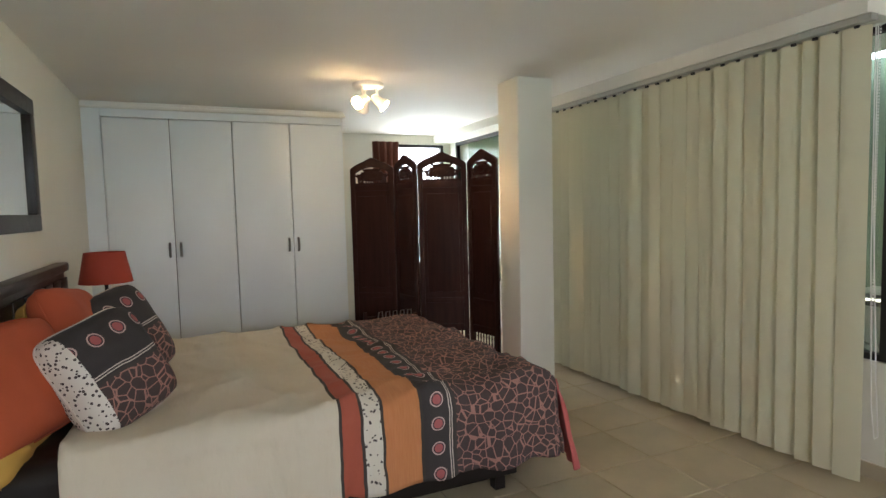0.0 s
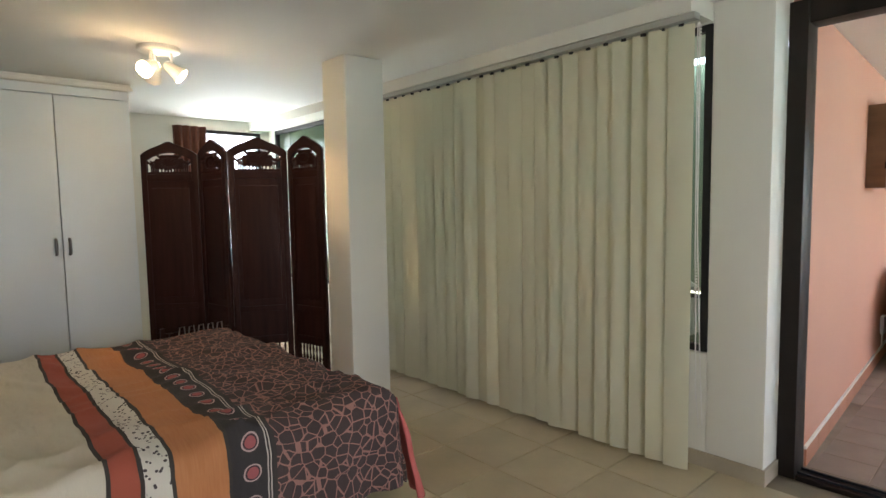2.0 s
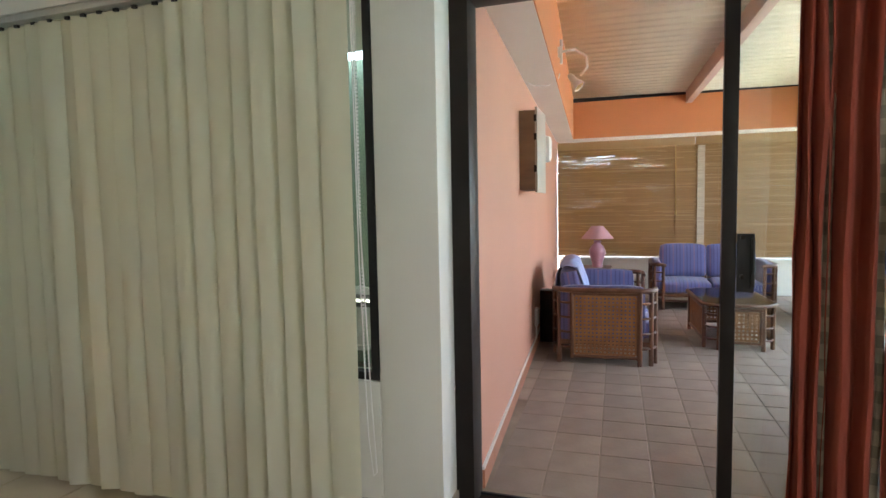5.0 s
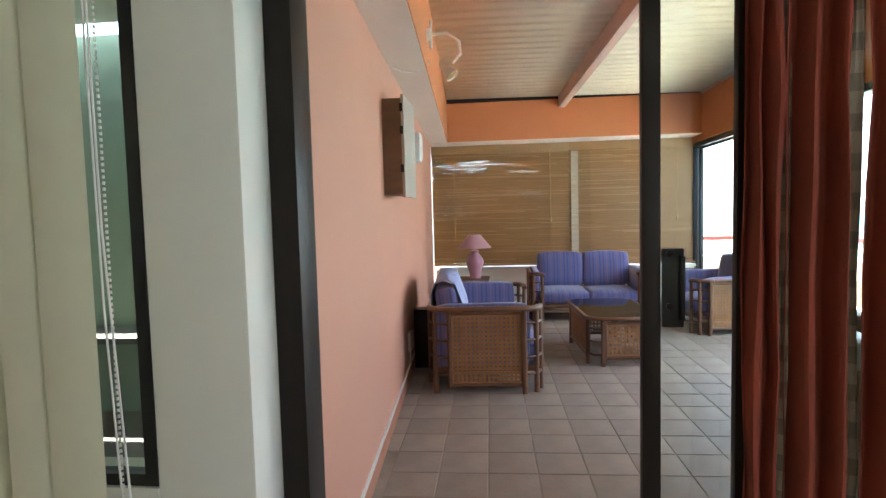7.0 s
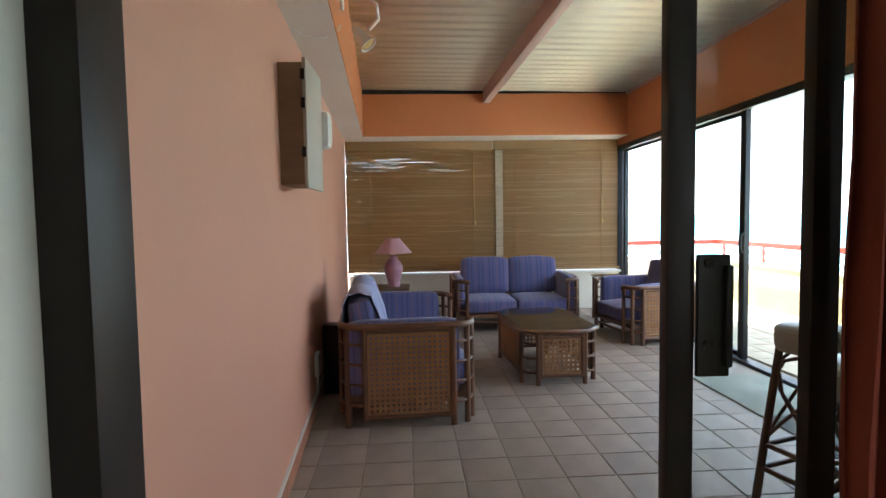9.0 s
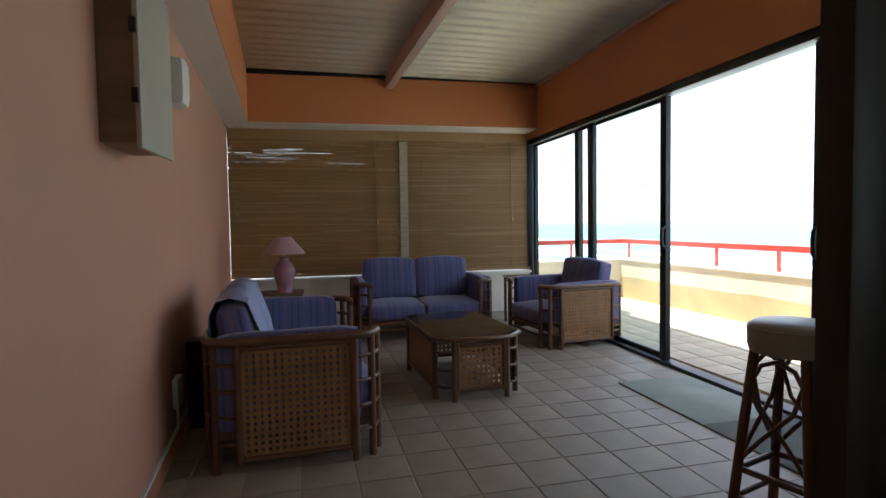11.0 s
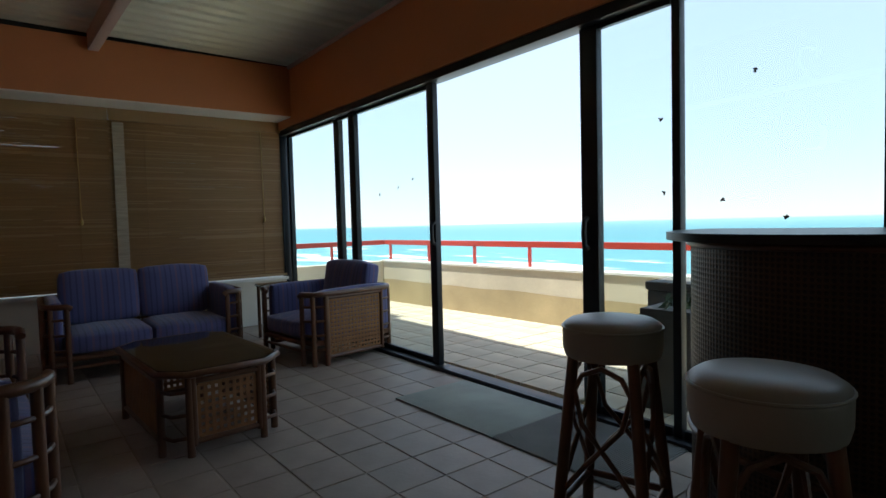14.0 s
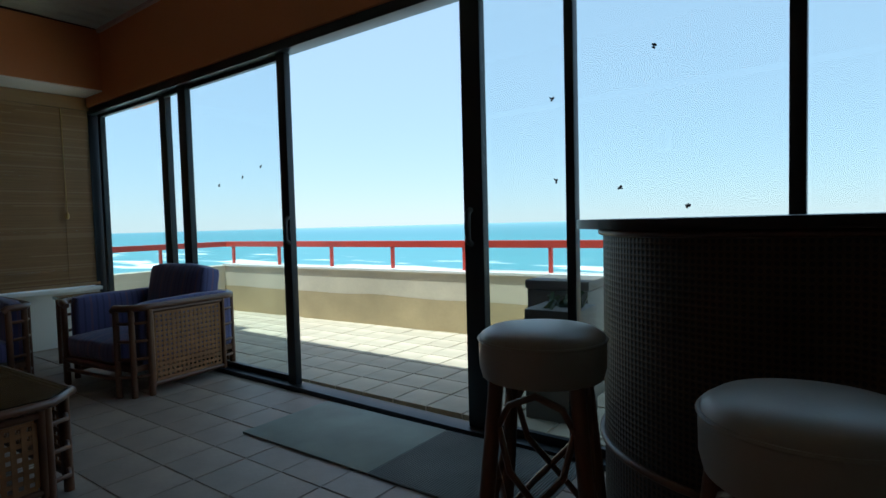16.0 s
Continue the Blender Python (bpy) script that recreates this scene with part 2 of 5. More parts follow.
def patterned_duvet(name, stops):
    """Bands across u (metres): cream, rust, dotted white, orange, black with rings, giraffe."""
    m, nt, b = nodes_of(name)
    uv = coords(nt, "UV")
    sep = nt.nodes.new("ShaderNodeSeparateXYZ")
    nt.links.new(uv, sep.inputs[0])
    u, v = sep.outputs[0], sep.outputs[1]
    wob = calc(nt, "MULTIPLY", calc(nt, "SUBTRACT", noise_tex(nt, uv, 5, 2), 0.5), 0.03)
    u = calc(nt, "ADD", u, wob)
    weave = noise_tex(nt, uv, 300, 2)
    blot = noise_tex(nt, uv, 2.5, 4)
    cream = mix(nt, blot, (0.60, 0.53, 0.41), (0.68, 0.62, 0.50))
    rust = mix(nt, blot, (0.33, 0.055, 0.03), (0.43, 0.09, 0.045))
    orange = mix(nt, noise_tex(nt, coords(nt, "UV", (60, 3, 1)), 3, 3), (0.46, 0.15, 0.045), (0.58, 0.24, 0.09))
    vd = nt.nodes.new("ShaderNodeTexVoronoi")
    vd.inputs["Scale"].default_value = 50
    nt.links.new(uv, vd.inputs["Vector"])
    dots = mix(nt, calc(nt, "LESS_THAN", vd.outputs["Distance"], 0.30), (0.66, 0.62, 0.54), (0.05, 0.04, 0.045))
    ve = nt.nodes.new("ShaderNodeTexVoronoi")
    ve.feature = "DISTANCE_TO_EDGE"
    ve.inputs["Scale"].default_value = 22
    nt.links.new(uv, ve.inputs["Vector"])
    gir = mix(nt, calc(nt, "GREATER_THAN", ve.outputs["Distance"], 0.05), (0.34, 0.16, 0.13), (0.045, 0.026, 0.026))
    # rings along the black band
    vv = calc(nt, "MULTIPLY", calc(nt, "SUBTRACT", calc(nt, "FRACT", calc(nt, "MULTIPLY", v, 1 / 0.118)), 0.5), 0.118)
    uu = calc(nt, "SUBTRACT", u, (stops[3] + stops[4]) / 2 - 0.005)
    r = calc(nt, "SQRT", calc(nt, "ADD", calc(nt, "MULTIPLY", uu, uu), calc(nt, "MULTIPLY", vv, vv)))
    band = mix(nt, calc(nt, "LESS_THAN", r, 0.033), (0.020, 0.018, 0.020), (0.52, 0.36, 0.34))
    band = mix(nt, calc(nt, "LESS_THAN", r, 0.027), band, (0.05, 0.02, 0.03))
    band = mix(nt, calc(nt, "LESS_THAN", r, 0.021), band, (0.40, 0.09, 0.09))
    col = cream
    for start, nxt in zip(stops, (rust, dots, orange, band, gir)):
        col = mix(nt, calc(nt, "GREATER_THAN", u, start), col, nxt)
    for s in stops:
        line = calc(nt, "LESS_THAN", calc(nt, "ABSOLUTE", calc(nt, "SUBTRACT", u, s)), 0.007)
        col = mix(nt, line, col, (0.03, 0.025, 0.022))
    for off in (0.018, 0.03):
        line = calc(nt, "LESS_THAN", calc(nt, "ABSOLUTE", calc(nt, "SUBTRACT", u, stops[4] - off)), 0.0025)
        col = mix(nt, line, col, (0.55, 0.48, 0.42))
    col = mix(nt, calc(nt, "MULTIPLY", weave, 0.18), col, (0.25, 0.2, 0.17))
    nt.links.new(col, b.inputs["Base Color"])
    b.inputs["Roughness"].default_value = 0.9
    creases = noise_tex(nt, coords(nt, "UV", (5, 2.2, 1)), 2.2, 5.0)
    bump(nt, b, calc(nt, "ADD", creases, calc(nt, "MULTIPLY", weave, 0.05)), 0.5, 0.035)
    return m


M["duvet"] = patterned_duvet("patterned_duvet", (0.825, 0.92, 1.015, 1.205, 1.37))
M["pillow_print"] = patterned_duvet("pillow_print", (-3.0, -2.0, -1.0, -0.30, 0.02))


def bamboo_mat():
    m, nt, b = nodes_of("bamboo_slat")
    v = coords(nt, "Object", (1, 0.5, 30))
    geo = nt.nodes.new("ShaderNodeNewGeometry")
    n = noise_tex(nt, v, 6, 5)
    col = mix(nt, n, (0.11, 0.052, 0.018), (0.42, 0.25, 0.095))
    col = mix(nt, calc(nt, "MULTIPLY", geo.outputs["Random Per Island"], 0.5), col, (0.17, 0.08, 0.026))
    col = mix(nt, calc(nt, "MULTIPLY", calc(nt, "GREATER_THAN", geo.outputs["Random Per Island"], 0.86), 0.30), col, (0.60, 0.42, 0.22))
    nt.links.new(col, b.inputs["Base Color"])
    b.inputs["Roughness"].default_value = 0.5
    tl, mx = nt.nodes.new("ShaderNodeBsdfTranslucent"), nt.nodes.new("ShaderNodeMixShader")
    tl.inputs[0].default_value = (0.42, 0.25, 0.10, 1)
    mx.inputs[0].default_value = 0.22
    nt.links.new(b.outputs[0], mx.inputs[1])
    nt.links.new(tl.outputs[0], mx.inputs[2])
    nt.links.new(mx.outputs[0], nt.nodes["Material Output"].inputs[0])
    return m


M["bamboo"] = bamboo_mat()


def sea_mat():
    m, nt, b = nodes_of("sea")
    v = coords(nt, "Object")
    sep = nt.nodes.new("ShaderNodeSeparateXYZ")
    nt.links.new(v, sep.inputs[0])
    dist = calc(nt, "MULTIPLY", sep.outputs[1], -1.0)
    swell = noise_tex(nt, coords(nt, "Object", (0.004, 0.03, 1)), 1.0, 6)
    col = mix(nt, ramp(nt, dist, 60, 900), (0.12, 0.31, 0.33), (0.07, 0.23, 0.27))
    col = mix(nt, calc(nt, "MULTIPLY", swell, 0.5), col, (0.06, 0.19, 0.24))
    # distance haze painted in: the far water pales and turns bluer
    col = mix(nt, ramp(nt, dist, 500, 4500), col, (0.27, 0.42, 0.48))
    foam_n = noise_tex(nt, coords(nt, "Object", (0.012, 0.045, 1)), 1.0, 7)
    near = ramp(nt, dist, 330, 60)
    foam = ramp(nt, calc(nt, "ADD", foam_n, calc(nt, "MULTIPLY", near, 0.16)), 0.60, 0.66)
    foam = calc(nt, "MULTIPLY", foam, calc(nt, "GREATER_THAN", near, 0.02))
    col = mix(nt, foam, col, (0.85, 0.88, 0.88))
    nt.links.new(col, b.inputs["Base Color"])
    b.inputs["Roughness"].default_value = 0.45
    b.inputs["Specular IOR Level"].default_value = 0.25
    return m


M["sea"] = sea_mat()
M["shore_rock"] = surface("shore_rock", (0.13, 0.10, 0.075), 0.9, 0.4, 0.08, 2, 0.4)
M["shore_bush"] = surface("shore_bush", (0.06, 0.085, 0.035), 0.9, 0.5, 0.3, 3, 0.4)

# ---- mesh helpers ----


def bm_box(bm, x0, x1, y0, y1, z0, z1, bevel=0.0, m=None):
    r = bmesh.ops.create_cube(bm, size=1.0)
    vs = r["verts"]
    bmesh.ops.scale(bm, verts=vs, vec=(x1 - x0, y1 - y0, z1 - z0))
    bmesh.ops.translate(bm, verts=vs, vec=((x0 + x1) / 2, (y0 + y1) / 2, (z0 + z1) / 2))
    if bevel:
        es = list({e for v in vs for e in v.link_edges})
        r = bmesh.ops.bevel(bm, geom=es, offset=bevel, segments=2, affect="EDGES", profile=0.6)
        vs = list({v for f in r["faces"] for v in f.verts} | {v for v in vs if v.is_valid})
    if m is not None:
        bmesh.ops.transform(bm, matrix=m, verts=vs)
    return vs


def bm_tube(bm, pts, r, sides=8, r_end=None, closed=False):
    """A round bar through pts; r may taper to r_end."""
    pts = [Vector(p) for p in pts]
    rings, n = [], len(pts)
    up = None
    for i, p in enumerate(pts):
        if closed:
            d = (pts[(i + 1) % n] - pts[i - 1]).normalized()
        else:
            d = (pts[min(i + 1, n - 1)] - pts[max(i - 1, 0)]).normalized()
        if up is None:
            up = Vector((0, 0, 1)) if abs(d.z) < 0.9 else Vector((1, 0, 0))
        a = d.cross(up).normalized()
        b = d.cross(a).normalized()
        up = a.cross(d).normalized()
        rr = r if r_end is None else r + (r_end - r) * i / max(1, n - 1)
        rings.append([bm.verts.new(p + a * math.cos(k * math.tau / sides) * rr + b * math.sin(k * math.tau / sides) * rr) for k in range(sides)])
    pairs = list(zip(rings, rings[1:])) + ([(rings[-1], rings[0])] if closed else [])
    for q, s in pairs:
        for k in range(sides):
            bm.faces.new((q[k], q[(k + 1) % sides], s[(k + 1) % sides], s[k]))
    if not closed:
        bm.faces.new(rings[0])
        bm.faces.new(list(reversed(rings[-1])))


def bm_lathe(bm, profile, x=0.0, y=0.0, sides=28, cap=True):
    """A turned shape from (radius, z) pairs."""
    rings = [[bm.verts.new((x + r * math.cos(k * math.tau / sides), y + r * math.sin(k * math.tau / sides), z)) for k in range(sides)] for r, z in profile]
    for q, s in zip(rings, rings[1:]):
        for k in range(sides):
            bm.faces.new((q[k], q[(k + 1) % sides], s[(k + 1) % sides], s[k]))
    if cap:
        bm.faces.new(list(reversed(rings[0])))
        bm.faces.new(rings[-1])


def bm_prism(bm, pts, z0, z1):
    lo = [bm.verts.new((x, y, z0)) for x, y in pts]
    hi = [bm.verts.new((x, y, z1)) for x, y in pts]
    bm.faces.new(list(reversed(lo)))
    bm.faces.new(hi)
    for i in range(len(pts)):
        j = (i + 1) % len(pts)
        bm.faces.new((lo[i], lo[j], hi[j], hi[i]))


def box_uv(bm):
    """UVs in metres, by each face's main direction."""
    uv = bm.loops.layers.uv.verify()
    for f in bm.faces:
        n = f.normal
        for l in f.loops:
            c = l.vert.co
            if abs(n.y) >= abs(n.x) and abs(n.y) >= abs(n.z):
                l[uv].uv = (c.x, c.z)
            elif abs(n.x) > abs(n.z):
                l[uv].uv = (c.y, c.z)
            else:
                l[uv].uv = (c.x, c.y)


def part(name, bm, material, parent=None, label="", smooth=False, uv=False):
    me = bpy.data.meshes.new(name)
    bm.normal_update()
    bmesh.ops.recalc_face_normals(bm, faces=bm.faces)
    if uv:
        box_uv(bm)
    bm.to_mesh(me)
    bm.free()
    if smooth:
        me.shade_smooth()
        me.set_sharp_from_angle(angle=radians(50))
    me.materials.append(M[material] if isinstance(material, str) else material)
    ob = new(name, me)
    if parent is not None:
        ob.parent = parent
    if label:
        tagged(ob, label)
    return ob


def box(name, x0, x1, y0, y1, z0, z1, material, parent=None, bevel=0.0, label="", uv=False):
    bm = bmesh.new()
    bm_box(bm, x0, x1, y0, y1, z0, z1, bevel)
    return part(name, bm, material, parent, label, smooth=bool(bevel), uv=uv)


def tube(name, pts, r, material, parent=None, sides=8, r_end=None, label="", closed=False):
    bm = bmesh.new()
    bm_tube(bm, pts, r, sides, r_end, closed)
    return part(name, bm, material, parent, label, smooth=True)


def thing(name, label, category, m=None, group="", kind=""):
    ob = new(name)
    ob.empty_display_size = 0.1
    if m is not None:
        ob.matrix_world = m
    return tagged(ob, label, category, group, kind)


def struct(ob, label):
    return tagged(ob, label, kind="structure")


def wall_poly(name, pts, z0, z1, material, label):
    bm = bmesh.new()
    bm_prism(bm, pts, z0, z1)
    return struct(part(name, bm, material), label)


# ---- plan ----
CEIL = 2.5
FRONT = 3.555          # inner face of the bedroom's front wall
BACK_Y, SIDE_X, NEAR_Y = 6.85, -0.545, -2.45
GLAZ_Y = -2.40         # the sun room's glazing
FAR_X = 10.84          # behind the bamboo blinds
HEAD = 2.30


def pink_y(x):
    return 1.125 + 0.0655 * (x - 3.83)


# ---- bedroom: structure ----
struct(box("floor_bedroom", -3.2, 3.86, -2.9, 7.1, -0.14, -0.012, "grout_pale"), "pale grout bed under the bedroom's tiles")
struct(box("ceiling_bedroom", -0.85, 3.90, -2.9, 7.1, CEIL, CEIL + 0.15, "ceiling_white"), "white plastered bedroom ceiling")
struct(box("wall_west", SIDE_X - 0.2, SIDE_X, -2.9, 7.1, 0, CEIL, "wall_cream"), "cream painted bedroom wall behind the bed")
# rear wall with a window behind the screen
bm = bmesh.new()
for a in ((SIDE_X, 2.45, 0, CEIL), (3.45, 3.56, 0, CEIL), (2.45, 3.45, 0, 0.75), (2.45, 3.45, 2.38, CEIL)):
    bm_box(bm, a[0], a[1], BACK_Y, BACK_Y + 0.2, a[2], a[3])
struct(part("wall_north", bm, "wall_cream"), "pale painted rear wall with a window")
# wall behind the walker, with an added opening, never seen, for the fill lamp
bm = bmesh.new()
for a in ((SIDE_X, 0.3, 0, CEIL), (1.5, 3.56, 0, CEIL), (0.3, 1.5, 0, 1.0), (0.3, 1.5, 2.1, CEIL)):
    bm_box(bm, a[0], a[1], NEAR_Y - 0.2, NEAR_Y, a[2], a[3])
struct(part("wall_south", bm, "wall_cream"), "cream painted bedroom wall with a small added light opening")
# front wall: wide window behind the blinds, column, sliding door
bm = bmesh.new()
bm_box(bm, FRONT, FRONT + 0.20, 1.207, 1.505, 0, CEIL, 0.012)
bm_box(bm, FRONT, FRONT + 0.20, 1.505, 6.85, 0, 0.64)
bm_box(bm, FRONT, FRONT + 0.20, 1.505, 6.85, 2.40, CEIL)
bm_box(bm, FRONT, FRONT + 0.20, 6.70, 6.85, 0.64, 2.40)
bm_box(bm, FRONT, FRONT + 0.20, 4.72, 4.86, 0.64, 2.40)
bm_box(bm, FRONT + 0.05, FRONT + 0.20, -2.45, 1.215, 2.47, CEIL)
bm_box(bm, FRONT, FRONT + 0.20, -2.45, -2.0, 0, 2.47)
struct(part("wall_east", bm, "wall_cream", smooth=True), "cream plastered front wall with window and column")
# bulkhead over the blinds
struct(box("trim_bulkhead", 3.300, FRONT, 1.505, 6.85, 2.407, CEIL - 0.002, "wall_cream"), "cream bulkhead above the blinds")
struct(box("wall_pillar", 2.56, 2.875, 3.50, 3.80, 0, CEIL - 0.002, "wall_cream", bevel=0.012), "cream square pillar beside the bed")
bm = bmesh.new()
bm_box(bm, 2.548, 2.887, 3.488, 3.50, 0, 0.085)
bm_box(bm, 2.548, 2.56, 3.50, 3.80, 0, 0.085)
bm_box(bm, 2.875, 2.887, 3.50, 3.80, 0, 0.085)
struct(part("baseboard_pillar", bm, "skirting_tile"), "beige tiled skirting round the pillar")
bm = bmesh.new()
bm_box(bm, FRONT - 0.012, FRONT, 1.195, 1.505, 0, 0.085)
bm_box(bm, FRONT, FRONT + 0.185, 1.195, 1.207, 0, 0.085)
bm_box(bm, FRONT - 0.012, FRONT, 1.505, 6.7, 0, 0.085)
struct(part("baseboard_front", bm, "skirting_tile"), "beige tiled skirting along the front wall")

# window behind the blinds
win = struct(new("window_1"), "wide dark-framed window behind the vertical blinds")
for y0, y1 in ((1.507, 1.545), (3.08, 3.12), (4.68, 4.718)):
    box("window_frame", FRONT + 0.004, FRONT + 0.055, y0, y1, 0.645, 2.398, "black", win)
for z0, z1 in ((0.645, 0.68), (2.365, 2.398)):
    box("window_frame", FRONT + 0.006, FRONT + 0.053, 1.545, 4.68, z0, z1, "black", win)
for y0, y1 in ((1.545, 3.08), (3.12, 4.68)):
    p = box("pane", FRONT + 0.024, FRONT + 0.030, y0, y1, 0.68, 2.365, "pane_green", win)
    p.visible_shadow = False
win = struct(new("window_2"), "dark-framed corner window behind the folding screen")
for y0, y1 in ((4.862, 4.90), (6.66, 6.698)):
    box("window_frame", FRONT + 0.004, FRONT + 0.055, y0, y1, 0.645, 2.398, "black", win)
for z0, z1 in ((0.645, 0.68), (2.355, 2.398)):
    box("window_frame", FRONT + 0.006, FRONT + 0.053, 4.90, 6.66, z0, z1, "black", win)
p = box("pane", FRONT + 0.024, FRONT + 0.030, 4.90, 6.66, 0.68, 2.355, "pane_green", win)
p.visible_shadow = False
win = struct(new("window_3"), "bright rear window with dark frame")
for x0, x1 in ((2.452, 2.49), (3.41, 3.448)):
    box("window_frame", x0, x1, BACK_Y + 0.01, BACK_Y + 0.06, 0.752, 2.378, "black", win)
for z0, z1 in ((0.752, 0.79), (2.34, 2.378)):
    box("window_frame", 2.49, 3.41, BACK_Y + 0.012, BACK_Y + 0.058, z0, z1, "black", win)
p = box("pane", 2.49, 3.41, BACK_Y + 0.03, BACK_Y + 0.036, 0.79, 2.34, "pane", win)
p.visible_shadow = False

# the wash room that shows through the glass strip beside the blinds
struct(box("wall_washroom_back", 5.9, 6.0, pink_y(5.9) + 0.13, 7.1, 0, 2.75, "green_wall"), "pale green wash room wall")
struct(box("wall_washroom_end", 3.76, 5.9, 7.0, 7.1, 0, 2.75, "green_wall"), "pale green wash room end wall")
struct(box("floor_washroom", 3.86, 6.0, 1.80, 7.1, -0.14, -0.004, "concrete_pot"), "pale wash room floor")
# unseen ceiling added to block sun; a strip stays open for skylight
struct(box("ceiling_washroom", 3.77, 5.7, 1.40, 7.1, 2.76, 2.86, "ceiling_white"), "added wash room ceiling that holds the sun back")
struct(box("trim_washroom_shelf", 5.5, 5.9, 1.9, 4.2, 0.60, 0.64, "concrete_pot"), "grey shelf on the wash room wall")
bm = bmesh.new()
bm_lathe(bm, [(0.30, 0), (0.30, 0.03), (0.255, 0.03), (0.25, 0.012)], sides=40)
tagged(part("round_mirror", bm, "white_plastic", smooth=True), "round white-rimmed mirror on the green wall", "mirror").matrix_world = pose(5.895, 2.78, 0.42, 0, -90, 0)

# ---- sliding door between bedroom and sun room ----
door = struct(new("door_1"), "dark bronze sliding glass door standing half open")
for y0, y1, x0, x1 in ((1.120, 1.2065, FRONT + 0.186, FRONT + 0.34), (-2.0, -1.93, FRONT + 0.20, FRONT + 0.34)):
    box("door_frame", x0, x1, y0, y1, 0.0, 2.46, "dark_bronze", door, 0.004)
box("door_frame", FRONT + 0.205, FRONT + 0.335, -1.93, 1.120, 2.345, 2.46, "dark_bronze", door, 0.004)
box("door_sill", FRONT + 0.205, FRONT + 0.335, -1.93, 1.120, -0.011, 0.018, "dark_bronze", door, 0.004)
for x in (FRONT + 0.235, FRONT + 0.30):
    box("door_track", x, x + 0.012, -1.93, 1.120, 0.018, 0.03, "dark_aluminium", door)


def sash(parent, y0, y1, x0, handle=None):
    x1 = x0 + 0.035
    for a, b in ((y0, y0 + 0.055), (y1 - 0.055, y1)):
        box("stile", x0, x1, a, b, 0.032, 2.342, "dark_bronze", parent, 0.003)
    for a, b in ((0.033, 0.10), (2.28, 2.341)):
        box("rail", x0 + 0.002, x1 - 0.002, y0 + 0.055, y1 - 0.055, a, b, "dark_bronze", parent)
    g = box("pane", x0 + 0.014, x0 + 0.020, y0 + 0.055, y1 - 0.055, 0.10, 2.28, "pane", parent)
    g.visible_shadow = False


sash(door, -1.46, 0.075, FRONT + 0.275)
sash(door, -1.93, -0.18, FRONT + 0.225)
lock = box("lock_plate", FRONT + 0.262, FRONT + 0.274, -0.045, 0.02, 1.055, 1.295, "black", door, 0.004)
box("handle", FRONT + 0.248, FRONT + 0.262, -0.045, -0.030, 1.075, 1.275, "black", door, 0.006)
box("handle", FRONT + 0.311, FRONT + 0.325, -0.045, -0.030, 1.075, 1.275, "black", door, 0.006)
for z in (1.12, 1.28):
    bm = bmesh.new()
    bm_lathe(bm, [(0.009, 0), (0.009, 0.006), (0.005, 0.008)], sides=12)
    part("bolt", bm, "dark_bronze", door, smooth=True).matrix_local = pose(FRONT + 0.262, 0.0, z, 0, -90, 0)
# a clerestory strip over the door
p = box("transom_pane", FRONT + 0.25, FRONT + 0.256, -1.93, 1.120, 2.462, 2.468, "pane", door)

# ---- sun room: structure ----
struct(box("floor_sunroom", 3.86, 11.0, -2.46, 1.80, -0.14, -0.0035, "grout_grey"), "dark grout bed under the sun room's tiles")
wall_poly("wall_pink", [(3.76, pink_y(3.76)), (FAR_X, pink_y(FAR_X)), (FAR_X, pink_y(FAR_X) + 0.12), (3.76, pink_y(3.76) + 0.075)], 0, 3.3, "wall_pink", "salmon pink painted side wall of the sun room")
# orange box beam along the pink wall, white below
bm = bmesh.new()
bm_prism(bm, [(3.92, pink_y(3.92) - 0.002), (3.92, pink_y(3.92) - 0.255), (10.379, pink_y(10.38) - 0.275), (10.379, pink_y(10.38) - 0.002)], 2.452, 3.29)
struct(part("wall_beam_side", bm, "wall_orange"), "orange painted box beam along the side wall")
bm = bmesh.new()
bm_prism(bm, [(3.92, pink_y(3.92) - 0.002), (3.92, pink_y(3.92) - 0.248), (10.379, pink_y(10.38) - 0.268), (10.379, pink_y(10.38) - 0.002)], 2.444, 2.4515)
struct(part("trim_soffit_side", bm, "soffit_white"), "white painted underside of the box beam")
struct(box("wall_beam_far", 10.38, 11.05, -2.9, 1.70, 2.452, 3.01, "wall_orange"), "orange painted beam above the bamboo blinds")
struct(box("trim_soffit_far", 10.386, 10.86, -2.5, 1.55, 2.440, 2.4515, "soffit_white"), "white painted underside of the far beam")
# solid black strip gives the gap below the sheet its shade
struct(box("trim_roof_gap", 10.40, 10.46, -2.3, 1.60, 3.011, 3.075, "black"), "black strip for the shade in the gap under the roof sheet")
struct(box("wall_far", 10.98, 11.1, -2.5, 1.75, 0, 0.60, "wall_cream"), "low cream wall below the far windows")
struct(box("trim_far_sill", 10.72, 10.98, -2.36, 1.50, 0.53, 0.565, "trim_white", bevel=0.005), "white window sill below the bamboo blinds")
struct(box("wall_far_dado", 10.80, 10.979, -2.36, 1.55, 0, 0.529, "wall_cream"), "cream dado below the sill")
struct(box("trim_far_mullion", 10.90, 10.97, -0.72, -0.56, 0.565, 2.44, "trim_white"), "white mullion between the far windows")
struct(box("wall_beam_front", 3.76, 11.05, GLAZ_Y - 0.14, GLAZ_Y + 0.08, HEAD + 0.045, 3.02, "wall_orange"), "orange painted beam above the sliding windows")
struct(box("trim_roof_edge", 3.9, 10.38, GLAZ_Y + 0.08, GLAZ_Y + 0.105, 2.985, 3.02, "rafter_paint"), "pale strip along the roof edge")
